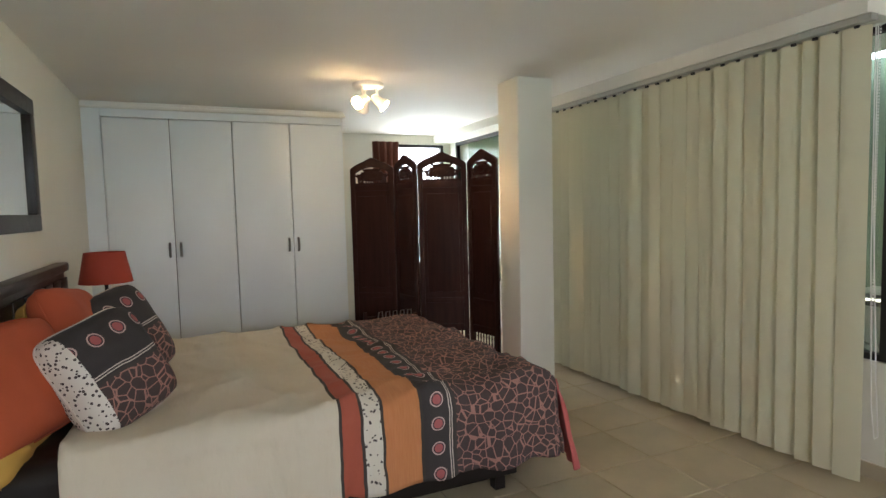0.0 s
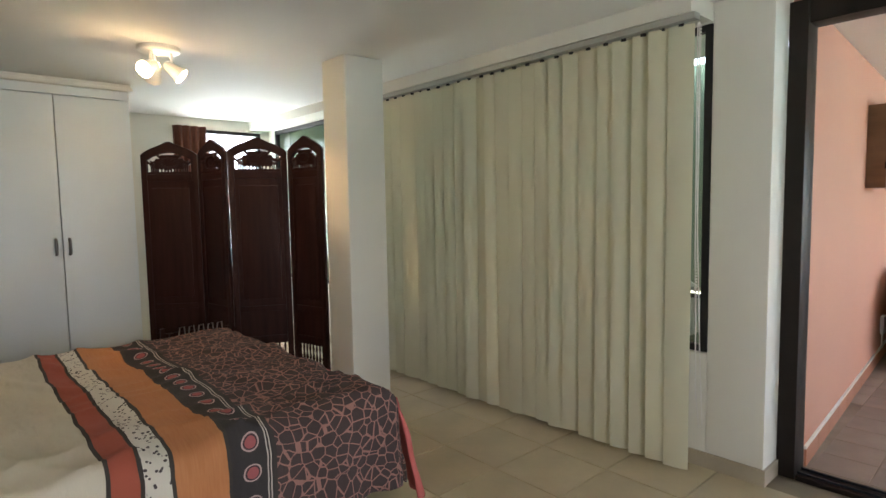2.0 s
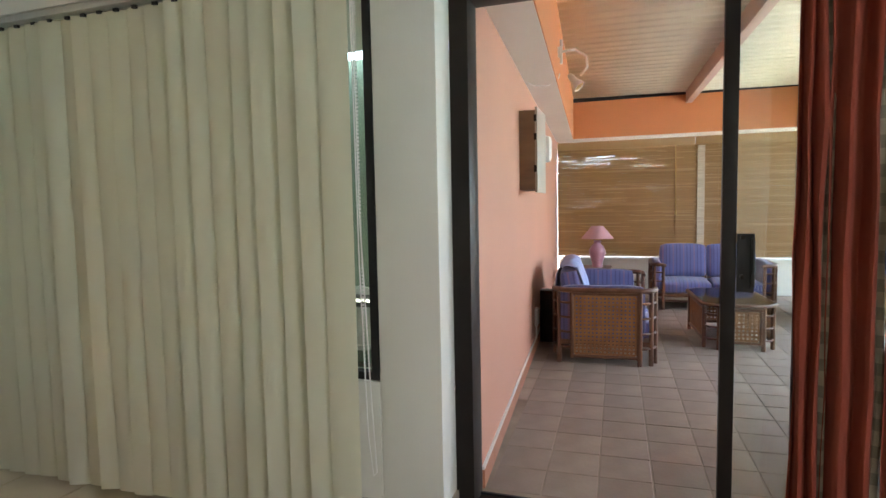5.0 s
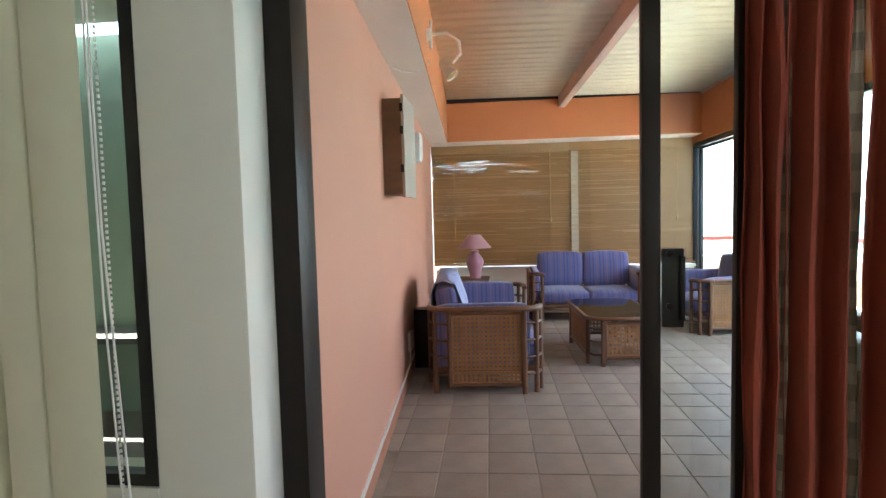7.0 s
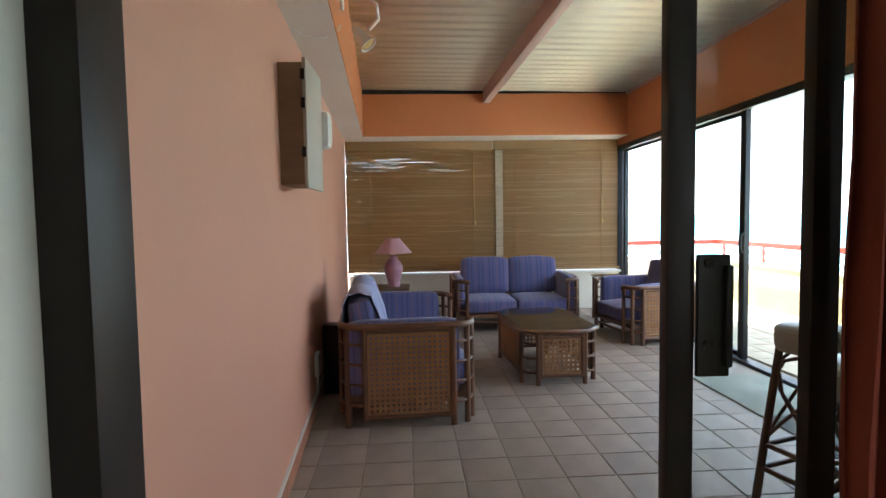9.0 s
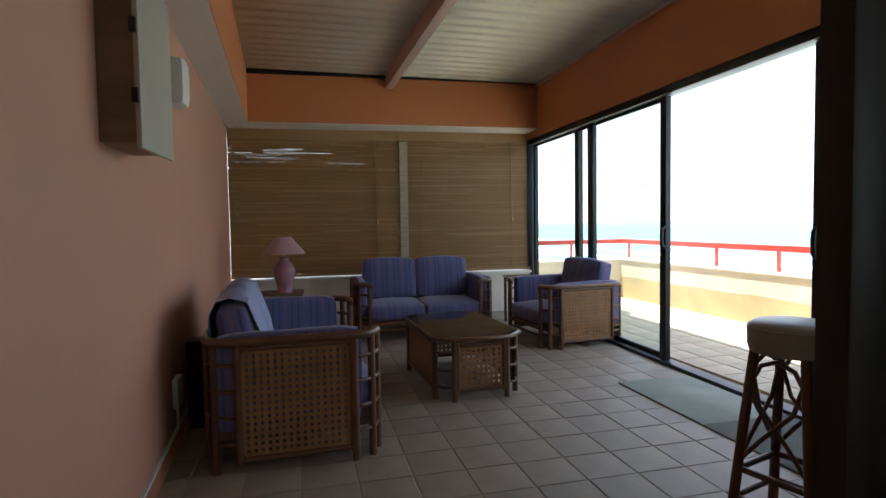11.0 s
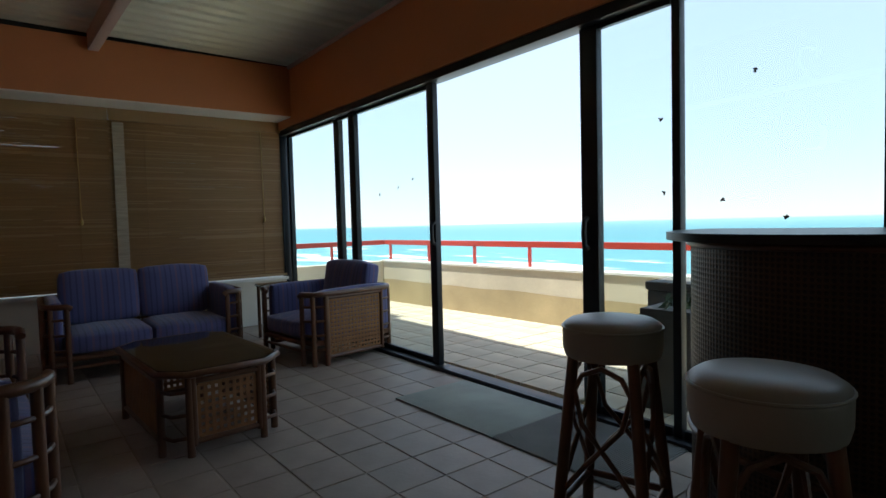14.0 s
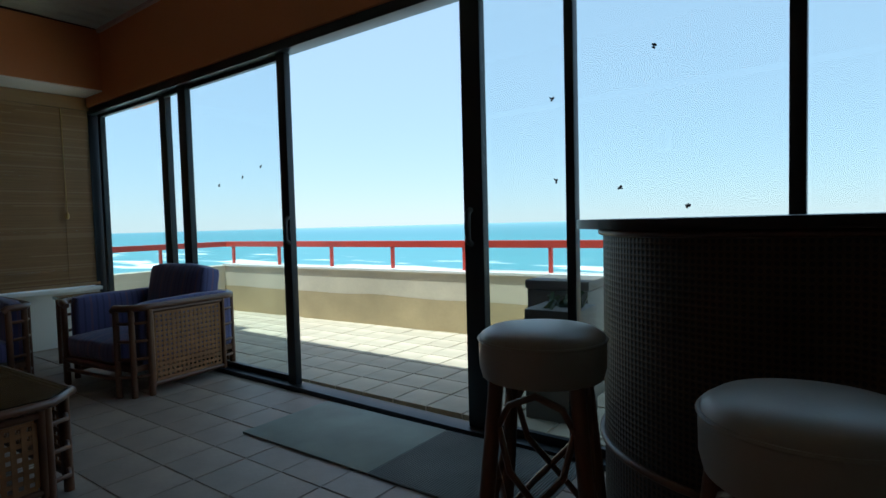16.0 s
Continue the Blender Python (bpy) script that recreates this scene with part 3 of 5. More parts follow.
# wall over the sliding door, on the sun room's side
struct(box("wall_over_door", FRONT + 0.20, FRONT + 0.34, -2.45, 1.14, 2.462, 3.4, "wall_orange"), "orange wall above the sliding door")
struct(box("wall_behind_bar", FRONT + 0.20, FRONT + 0.34, -2.45, -2.0, 0, 2.46, "wall_orange"), "orange wall beside the sliding door")

# corrugated roof, its flutes across the room, rising towards the house
ROOF_LO, ROOF_HI = 3.02, 3.07
bm = bmesh.new()
nx = 560
cols = []
for i in range(nx + 1):
    x = 3.78 + (11.3 - 3.78) * i / nx
    dz = 0.026 * max(-0.6, min(0.6, 1.1 * math.sin(x / 0.19 * math.tau)))
    col = []
    for y in (-2.76, 1.75):
        t = (y + 2.4) / 3.6
        col.append(bm.verts.new((x, y, ROOF_LO + (ROOF_HI - ROOF_LO) * t + 0.02 + dz)))
    cols.append(col)
for a, b in zip(cols, cols[1:]):
    bm.faces.new((a[0], a[1], b[1], b[0]))
roof = struct(part("ceiling_roof_sheet", bm, "roof_sheet", smooth=True), "off-white corrugated roof sheeting seen from below")
md = roof.modifiers.new("thick", "SOLIDIFY")
md.thickness = -0.006
# rafter
bm = bmesh.new()
vs = bm_box(bm, 3.9, 10.385, -0.045, 0.045, -0.09, 0.09, 0.006)
r = part("rafter", bm, "rafter_paint", smooth=True)
r.matrix_world = pose(0, -0.80, 2.975, 0, 0, 2.3)
struct(r, "pinkish painted roof rafter")

# ---- glazing to the terrace ----
gl = struct(new("window_4"), "wide dark aluminium sliding glazing to the terrace")
DA = "dark_aluminium"
box("window_frame", 3.9, 10.84, GLAZ_Y - 0.06, GLAZ_Y + 0.06, HEAD - 0.02, HEAD + 0.045, DA, gl, 0.004)
box("window_sill", 3.9, 10.84, GLAZ_Y - 0.06, GLAZ_Y + 0.06, -0.014, 0.028, DA, gl, 0.004)
box("window_frame", 10.80, 10.86, GLAZ_Y - 0.06, GLAZ_Y + 0.06, 0.028, HEAD - 0.02, DA, gl, 0.004)
for x0, x1, d in ((10.66, 10.72, 0.0), (9.40, 9.52, -0.03), (8.98, 9.10, 0.02), (7.685, 7.77, 0.02), (6.135, 6.255, 0.0), (5.632, 5.678, -0.0), (4.745, 4.80, 0.0), (3.90, 3.96, 0.0)):
    box("mullion", x0, x1, GLAZ_Y - 0.045 + d, GLAZ_Y + 0.005 + d, 0.029, HEAD - 0.021, DA, gl, 0.004)
for x0, x1 in ((9.52, 10.66), (9.10, 9.40), (7.775, 8.98), (5.69, 6.135), (4.80, 5.625), (3.96, 4.745)):
    g = box("pane", x0, x1, GLAZ_Y - 0.024, GLAZ_Y - 0.018, 0.07, HEAD - 0.05, "pane", gl)
    g.visible_shadow = False
    box("rail", x0, x1, GLAZ_Y - 0.036, GLAZ_Y - 0.006, 0.029, 0.07, DA, gl)
    box("rail", x0, x1, GLAZ_Y - 0.036, GLAZ_Y - 0.006, HEAD - 0.05, HEAD - 0.021, DA, gl)
for x in (7.70, 6.20):
    bm = bmesh.new()
    bm_tube(bm, [(x, GLAZ_Y + 0.02, 1.0), (x, GLAZ_Y + 0.05, 1.02), (x, GLAZ_Y + 0.055, 1.09), (x, GLAZ_Y + 0.05, 1.16), (x, GLAZ_Y + 0.02, 1.18)], 0.016, 10)
    part("handle", bm, "black", gl, smooth=True)

# ---- terrace ----
struct(box("floor_terrace", 3.0, 12.6, -5.2, -2.46, -0.2, -0.040, "terrace_dado"), "bed of the terrace floor")


def par_y(x):
    return -4.50 + 0.075 * (x - 7.6)


bm = bmesh.new()
bm_prism(bm, [(2.0, par_y(2.0)), (11.55, par_y(11.55)), (11.55, par_y(11.55) - 0.22), (2.0, par_y(2.0) - 0.22)], -0.2, 0.60)
bm_prism(bm, [(11.55, par_y(11.55) - 0.22), (11.55, -1.5), (11.77, -1.5), (11.77, par_y(11.55) - 0.22)], -0.2, 0.60)
struct(part("wall_parapet", bm, "terrace_paint"), "cream plastered terrace parapet")
bm = bmesh.new()
for k in range(96):
    xa, xb = 2.0 + 9.55 * k / 96, 2.0 + 9.55 * (k + 1) / 96
    za, zb = (0.33 + 0.025 * noise.noise((v * 1.3, 0, 0)) for v in (xa, xb))
    q = [bm.verts.new(c) for c in ((xa, par_y(xa) + 0.004, -0.04), (xb, par_y(xb) + 0.004, -0.04), (xb, par_y(xb) + 0.004, zb), (xa, par_y(xa) + 0.004, za))]
    bm.faces.new(q)
struct(part("trim_parapet_dado", bm, "terrace_dado"), "darker weathered lower coat of the parapet")
bm = bmesh.new()
bm_prism(bm, [(2.0, par_y(2.0) + 0.02), (11.57, par_y(11.55) + 0.02), (11.57, par_y(11.55) - 0.24), (2.0, par_y(2.0) - 0.24)], 0.60, 0.625)
struct(part("trim_coping", bm, "trim_white"), "white painted coping of the parapet")
rail = struct(new("trim_railing"), "red painted steel terrace railing on the parapet")


def rail_y(x):
    return par_y(x) - 0.11


bm = bmesh.new()
a, b = Vector((2.0, rail_y(2.0), 0.89)), Vector((11.66, rail_y(11.66), 0.89))
for p0, p1 in ((a, b), (b, Vector((11.66, -1.5, 0.89)))):
    d = (p1 - p0)
    m = Matrix.Translation((p0 + p1) / 2) @ d.to_track_quat("X", "Z").to_matrix().to_4x4()
    bm_box(bm, -d.length / 2, d.length / 2, -0.022, 0.022, -0.035, 0.035, 0.004, m)
part("handrail", bm, "rail_red", rail)
x = 2.3
while x < 11.6:
    bm = bmesh.new()
    bm_box(bm, -0.016, 0.016, -0.016, 0.016, 0.60, 0.86)
    part("post", bm, "rail_red", rail).location = (x, rail_y(x), 0)
    x += 0.92
for y in (-3.4, -2.5):
    bm = bmesh.new()
    bm_box(bm, -0.016, 0.016, -0.016, 0.016, 0.60, 0.86)
    part("post", bm, "rail_red", rail).location = (11.66, y, 0)
# eaves outside
struct(box("trim_eaves", 3.7, 11.3, -2.75, GLAZ_Y - 0.14, 2.42, 2.46, "soffit_white"), "pale soffit of the eaves over the glazing")

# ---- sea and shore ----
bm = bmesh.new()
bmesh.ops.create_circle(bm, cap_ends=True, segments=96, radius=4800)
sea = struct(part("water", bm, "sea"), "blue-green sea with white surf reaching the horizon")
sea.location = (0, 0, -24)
rng = random.Random(5)


def mound(name, material, cx, cy, rx, ry, h, label, seed):
    bm = bmesh.new()
    bmesh.ops.create_grid(bm, x_segments=46, y_segments=46, size=1.0)
    for v in bm.verts:
        x, y = v.co.x, v.co.y
        d = max(0.0, 1 - (x * x + y * y) ** 0.5)
        n = noise.fractal((x * 4 + seed, y * 4, seed), 1.0, 2.0, 5)
        v.co = (cx + x * rx, cy + y * ry, -24.6 + h * (min(1, d * 1.8) * (0.75 + 0.5 * n)) + 0.8 * n * (d > 0))
    return struct(part(name, bm, material, smooth=True), label)


mound("ground_rocks", "shore_rock", 250, -105, 95, 30, 3.2, "dark flat rocks in the surf", 2.0)
mound("ground_shore_bush", "shore_bush", 190, -30, 90, 36, 14, "green bushy shore below the terrace", 7.0)

# ---- bedroom: things ----
M["handle_steel"] = surface("handle_steel", (0.16, 0.155, 0.15), 0.35, 0.1, 6, 60, 0.03, metal=0.6)



WARD_Y = 5.42          # face of the wardrobe doors


def wardrobe_unit(x0, x1):
    """Two tall doors on a body; the wardrobe wall is two of these and a filler."""
    w = thing("wardrobe", "white built-in wardrobe with tall doors and steel handles", "wardrobe", group="built-in wardrobes")
    y = WARD_Y
    box("body", x0, x1, y + 0.055, y + 0.60, 0.06, 2.44, "white_board", w)
    box("plinth", x0, x1, y + 0.04, y + 0.59, -0.011, 0.06, "white_board", w)
    # black sheet on the body's face darkens the door gaps as shade would
    box("shadow_gap", x0 + 0.002, x1 - 0.002, y + 0.045, y + 0.0548, 0.075, 2.40, "black", w, label="black sheet behind the doors, for shade in the gaps")
    mid = (x0 + x1) / 2
    for a, b, hx in ((x0 + 0.003, mid - 0.003, mid - 0.045), (mid + 0.003, x1 - 0.003, mid + 0.045)):
        d = box("door", a, b, y, y + 0.044, 0.075, 2.365, "white_board", w, 0.003)
        bm = bmesh.new()
        bm_tube(bm, [(hx, y + 0.002, 1.14), (hx, y - 0.024, 1.146), (hx, y - 0.029, 1.20), (hx, y - 0.024, 1.254), (hx, y + 0.002, 1.26)], 0.011, 8)
        part("handle", bm, "handle_steel", d, "brushed steel bow handle", smooth=True)
    return w


wardrobe_unit(-0.40, 0.647)
wardrobe_unit(0.649, 1.695)
struct(box("trim_wardrobe_filler", SIDE_X, -0.403, WARD_Y + 0.01, WARD_Y + 0.09, -0.011, 2.44, "white_board"), "white filler strip beside the wardrobes")
struct(box("trim_wardrobe_head", -0.40, 1.695, WARD_Y + 0.004, WARD_Y + 0.054, 2.372, 2.44, "white_board"), "white head board above the wardrobe doors")
bm = bmesh.new()
bm_box(bm, SIDE_X, 1.720, WARD_Y - 0.035, WARD_Y + 0.60, 2.441, 2.472, 0.008)
bm_box(bm, SIDE_X, 1.710, WARD_Y - 0.015, WARD_Y + 0.59, 2.473, CEIL - 0.002, 0.004)
struct(part("trim_cornice", bm, "trim_white", smooth=True), "white moulded cornice between wardrobes and ceiling")

# bed: headboard, base, mattress
bed = thing("bed", "double bed with black-stained headboard and dark base", "bed")
bm = bmesh.new()
bm_box(bm, -0.55, -0.50, 2.20, 4.10, 0.3, 1.17, 0.006)
bm_box(bm, -0.555, -0.475, 2.16, 4.13, 1.17, 1.225, 0.012)
part("headboard", bm, "black_wood", bed, smooth=True)
for k in range(9):
    y = 2.30 + k * 0.205
    box("headboard_slat", -0.499, -0.488, y, y + 0.185, 0.5, 1.13, "black_wood", bed, 0.003)
box("bed_base", -0.48, 1.78, 2.30, 4.08, 0.10, 0.34, "black_wood", bed, 0.01)
box("mattress", -0.48, 1.82, 2.28, 4.10, 0.341, 0.58, "trim_white", bed, 0.04)
for x in (-0.4, 1.68):
    for y in (2.36, 4.0):
        box("leg", x, x + 0.06, y, y + 0.06, -0.012, 0.10, "black_wood", bed)


def drape(name, material, x0, x1, y0, y1, top, drop_n, drop_f, drop_e, seed, parent=None, puff=0.02, off=0.0, nx=110, ny=120):
    """A cloth over the bed: flat on top, falling at near side, far side and foot; UVs are metres of cloth."""
    bm = bmesh.new()
    uvl = bm.loops.layers.uv.new("UVMap")
    rad = 0.085
    grid = []

    def fold(s):
        """Distance s past the edge: rounded over, then down. Returns (out, down)."""
        a = rad * math.pi / 2
        if s <= 0:
            return s, 0.0
        if s < a:
            t = s / rad
            return rad * math.sin(t), rad * (1 - math.cos(t))
        return rad + 0.05 * (s - a), rad + (s - a)

    for i in range(nx + 1):
        row = []
        u = x0 + (x1 - x0 + drop_e) * i / nx
        ox, dx = fold(u - (x1 - rad)) if drop_e else (u - (x1 - rad), 0.0)
        for j in range(ny + 1):
            v = (y0 - drop_n) + (y1 - y0 + drop_n + drop_f) * j / ny
            px, pz = (x1 - rad) + ox, top - dx
            if v < y0 + rad:
                oy, dy = fold(y0 + rad - v)
                py = y0 + rad - oy
            elif v > y1 - rad:
                oy, dy = fold(v - (y1 - rad))
                py = y1 - rad + oy
            else:
                py, dy = v, 0.0
            n1 = noise.noise((u * 2.2 + seed, v * 2.2, seed))
            n2 = noise.noise((u * 6 + seed, v * 5, seed + 3))
            if dy > rad or dx > rad:
                wave = 0.018 * math.sin(u * 19 + seed) * min(1, dy * 2.5)
                py -= (wave + 0.012 * n1) if v < y0 else -(wave + 0.012 * n1)
                px += (0.018 * math.sin(v * 17 + seed) * min(1, dx * 2.5)) if dx > rad else 0
            down = max(dx, dy) if min(dx, dy) > 0.01 else dx + dy
            crease = (1 - abs(noise.noise((u * 2.6 + v * 1.9 + seed, (v - u) * 1.1, seed + 8)))) ** 9
            crease += 0.7 * (1 - abs(noise.noise((u * 1.2 - v * 4.2, v * 1.3 + seed, seed + 12)))) ** 10
            z = top - down + puff * n1 + 0.35 * puff * n2 + puff * 0.8 * crease + off
            row.append((bm.verts.new((px, py, max(z, 0.09))), u, v))
        grid.append(row)
    for i in range(nx):
        for j in range(ny):
            q = (grid[i][j], grid[i + 1][j], grid[i + 1][j + 1], grid[i][j + 1])
            f = bm.faces.new([c[0] for c in q])
            for l, c in zip(f.loops, q):
                l[uvl].uv = (c[1], c[2])
    ob = part(name, bm, material, parent, smooth=True)
    md = ob.modifiers.new("thick", "SOLIDIFY")
    md.thickness, md.offset = 0.012, -1
    return ob


duvet = drape("duvet", "duvet", -0.22, 1.965, 2.20, 4.14, 0.645, 0.40, 0.30, 0.27, 1.7, puff=0.028)
tagged(duvet, "cream duvet with rust, orange, black and giraffe-print bands", "duvet")
bm = bmesh.new()
run = [(1.93 + 0.085 * math.sin(radians(a)), 2.32 - 0.085 * math.cos(radians(a))) for a in range(35, 91, 5)]
run += [(2.015, 2.34 + 0.03 * k) for k in range(58)]
prev = None
for k, (x, y) in enumerate(run):
    x0, y0 = run[max(0, k - 1)]
    x1, y1 = run[min(len(run) - 1, k + 1)]
    out = Vector((y1 - y0, x0 - x1, 0)).normalized()
    col = []
    for j in range(15):
        h = j / 14
        d = 0.012 + 0.10 * h ** 0.8 + 0.022 * h * math.sin(k * 0.55) + 0.012 * noise.noise((k * 0.2, h * 3, 4))
        col.append(bm.verts.new((x + out.x * d, y + out.y * d, 0.575 - 0.46 * h)))
    if prev:
        for j in range(14):
            bm.faces.new((prev[j], col[j], col[j + 1], prev[j + 1]))
    prev = col
valance = part("pink_blanket", bm, "pink_cotton", smooth=True)
md = valance.modifiers.new("thick", "SOLIDIFY")
md.thickness = 0.008
tagged(valance, "plain pink cotton blanket hanging at the foot of the bed", "blanket")
under = drape("black_sheet_edge", "black_wood", -0.47, -0.12, 2.2, 4.1, 0.615, 0.4, 0.2, 0.0, 2.2, puff=0.006, nx=14, ny=70)
tagged(under, "black printed edge of the bedding by the headboard", "bedding")


def pillow(name, w, h, t, material, m, label, category="pillow", border=None, seed=0.0):
    """A stuffed pillow standing in the local xz plane, thick along y."""
    bm = bmesh.new()
    uvl = bm.loops.layers.uv.new("UVMap")
    n = 26
    sides = []
    for s in (-1, 1):
        g = []
        for i in range(n + 1):
            r = []
            for j in range(n + 1):
                a, c = 2 * i / n - 1, 2 * j / n - 1
                pin = 1 - 0.13 * (a * a * c * c) ** 2
                thick = ((1 - a ** 4) * (1 - c ** 4)) ** 0.5
                wr = 0.010 * noise.noise((a * 3 + seed, c * 3, s + seed))
                x = a * w / 2 * (1 - 0.05 * (1 - c * c) * abs(a)) * pin
                z = c * h / 2 * (1 - 0.05 * (1 - a * a) * abs(c)) * pin
                r.append(Vector((x, s * (t / 2 * thick + wr * thick), z)))
            g.append(r)
        sides.append(g)
    edge = round(n * 0.17) if border else 0

    def faces_of(bm, uvl, lo, hi):
        for s, g in zip((-1, 1), sides):
            vs = [[bm.verts.new(c) for c in r] for r in g[lo:hi + 1]]
            for i in range(hi - lo):
                for j in range(n):
                    f = bm.faces.new((vs[i][j], vs[i + 1][j], vs[i + 1][j + 1], vs[i][j + 1]))
                    for l in f.loops:
                        l[uvl].uv = (-l.vert.co.z, l.vert.co.x)
        bmesh.ops.remove_doubles(bm, verts=bm.verts, dist=0.0008)

    faces_of(bm, uvl, edge, n)
    ob = part(name, bm, material, smooth=True)
    ob.matrix_world = m
    if border:
        bb = bmesh.new()
        faces_of(bb, bb.loops.layers.uv.new("UVMap"), 0, edge)
        part("border", bb, border, ob, "white dotted border", smooth=True)
    # a sewn cord round the seam
    seam = [sides[0][i][0] for i in range(n)] + [sides[0][n][j] for j in range(n)] + [sides[0][i][n] for i in range(n, 0, -1)] + [sides[0][0][j] for j in range(n, 0, -1)]
    tube("piping", seam, 0.005, material, ob, 6, closed=True)
    return tagged(ob, label, category)


m, nt, b = nodes_of("dotted_white")
vd = nt.nodes.new("ShaderNodeTexVoronoi")
vd.inputs["Scale"].default_value = 55
nt.links.new(coords(nt, "Object"), vd.inputs["Vector"])
nt.links.new(mix(nt, calc(nt, "LESS_THAN", vd.outputs["Distance"], 0.32), (0.62, 0.58, 0.52), (0.06, 0.045, 0.045)), b.inputs["Base Color"])
b.inputs["Roughness"].default_value = 0.9
M["dotted_white"] = m
# pillows lean on the headboard, seen from the near side of the bed
pillow("pillow", 0.60, 0.38, 0.18, "mustard_cotton", pose(-0.43, 2.46, 0.72, -18, 0, 86), "mustard yellow pillow against the headboard", seed=1)
pillow("pillow", 0.66, 0.46, 0.18, "mustard_cotton", pose(-0.41, 3.20, 0.90, -12, 0, 90), "mustard yellow pillow against the headboard", seed=2)
pillow("cushion", 0.62, 0.50, 0.22, "rust_cotton", pose(-0.40, 2.44, 0.87, -22, 0, 68), "rust orange cotton cushion", "cushion", seed=3)
pillow("cushion", 0.64, 0.54, 0.22, "rust_cotton", pose(-0.27, 3.08, 0.92, -24, 8, 84), "rust orange cotton cushion", "cushion", seed=4)
pillow("scatter_cushion", 0.47, 0.51, 0.26, "pillow_print", pose(-0.085, 2.57, 0.845, -26, -14, 50), "black cushion with rings, giraffe print and dotted border", "cushion", "dotted_white", 5)
pillow("scatter_cushion", 0.52, 0.54, 0.27, "pillow_print", pose(-0.12, 3.22, 0.86, -26, -12, 52), "black cushion with rings, giraffe print and dotted border", "cushion", "dotted_white", 6)

# bedside table and red lamp
bt = thing("bedside_table", "dark wooden bedside table beside the bed", "table")
box("tabletop", -0.55, -0.05, 4.145, 4.42, 0.56, 0.59, "black_wood", bt, 0.004)
box("body", -0.53, -0.07, 4.16, 4.40, 0.02, 0.56, "black_wood", bt)
box("drawer", -0.069, -0.055, 4.17, 4.39, 0.36, 0.54, "black_wood", bt, 0.003)
for x in (-0.53, -0.10):
    box("foot", x, x + 0.03, 4.17, 4.39, -0.012, 0.02, "black_wood", bt)
rl = thing("table_lamp", "bedside lamp with a red fabric shade", "lamp", pose(-0.29, 4.27, 0.59))
bm = bmesh.new()
bm_lathe(bm, [(0.07, 0), (0.07, 0.012), (0.03, 0.03), (0.05, 0.12), (0.055, 0.2), (0.02, 0.34), (0.012, 0.36), (0.012, 0.52)])
part("base", bm, "black_wood", rl, smooth=True)
bm = bmesh.new()
bm_lathe(bm, [(0.165, 0.47), (0.125, 0.68), (0.122, 0.68), (0.162, 0.47)], cap=False, sides=36)
part("shade", bm, "red_shade", rl, "red fabric shade", smooth=True)

# mirror on the wall over the bed
mir = thing("wall_mirror", "rectangular wall mirror in a dark frame", "mirror")
for y0, y1, z0, z1 in ((2.50, 3.67, 2.085, 2.175), (2.50, 3.67, 1.44, 1.53), (3.58, 3.67, 1.531, 2.084), (2.50, 2.59, 1.531, 2.084)):
    box("frame", SIDE_X, SIDE_X + 0.035, y0, y1, z0, z1, "black_wood", mir, 0.006)
box("glass", SIDE_X, SIDE_X + 0.012, 2.59, 3.58, 1.53, 2.085, "mirror", mir)

# ceiling spotlight with three heads
sp = thing("ceiling_spotlight", "white three-head ceiling spotlight with one bulb glowing", "lamp", pose(1.58, 4.12, CEIL))
bm = bmesh.new()
bm_lathe(bm, [(0.03, -0.035), (0.115, -0.03), (0.125, -0.02), (0.125, 0.0)], sides=36)
part("ceiling_plate", bm, "white_plastic", sp, smooth=True)
for ang, tilt in ((215, 62), (330, 50), (95, 55)):
    c, s = math.cos(radians(ang)), math.sin(radians(ang))
    tube("arm", [(0.07 * c, 0.07 * s, -0.03), (0.075 * c, 0.075 * s, -0.10)], 0.010, "white_plastic", sp)
    bm = bmesh.new()
    bm_lathe(bm, [(0.018, 0.06), (0.03, 0.045), (0.04, -0.01), (0.056, -0.065), (0.052, -0.065), (0.036, -0.012)], cap=False, sides=24)
    hm = pose(0.08 * c, 0.08 * s, -0.135, 0, 0, ang) @ pose(0, 0, 0, 0, -tilt, 0)
    h = part("spot_head", bm, "white_plastic", sp, smooth=True)
    h.matrix_local = hm
    bm = bmesh.new()
    bm_lathe(bm, [(0.012, 0.0), (0.035, -0.03), (0.040, -0.052), (0.02, -0.062), (0.002, -0.064)], sides=20)
    part("bulb", bm, "bulb", h, "glowing warm bulb", smooth=True)
lamp("spot_light", "POINT", 0.15, (1.0, 0.74, 0.42), pose(1.54, 3.98, 2.30), 0.05)
beam = lamp("spot_beam", "SPOT", 3.0, (1.0, 0.66, 0.34), look((1.70, 4.06, 2.31), (2.56, 3.72, 1.60)), 0.04)
beam.data.spot_size, beam.data.spot_blend = radians(30), 0.9


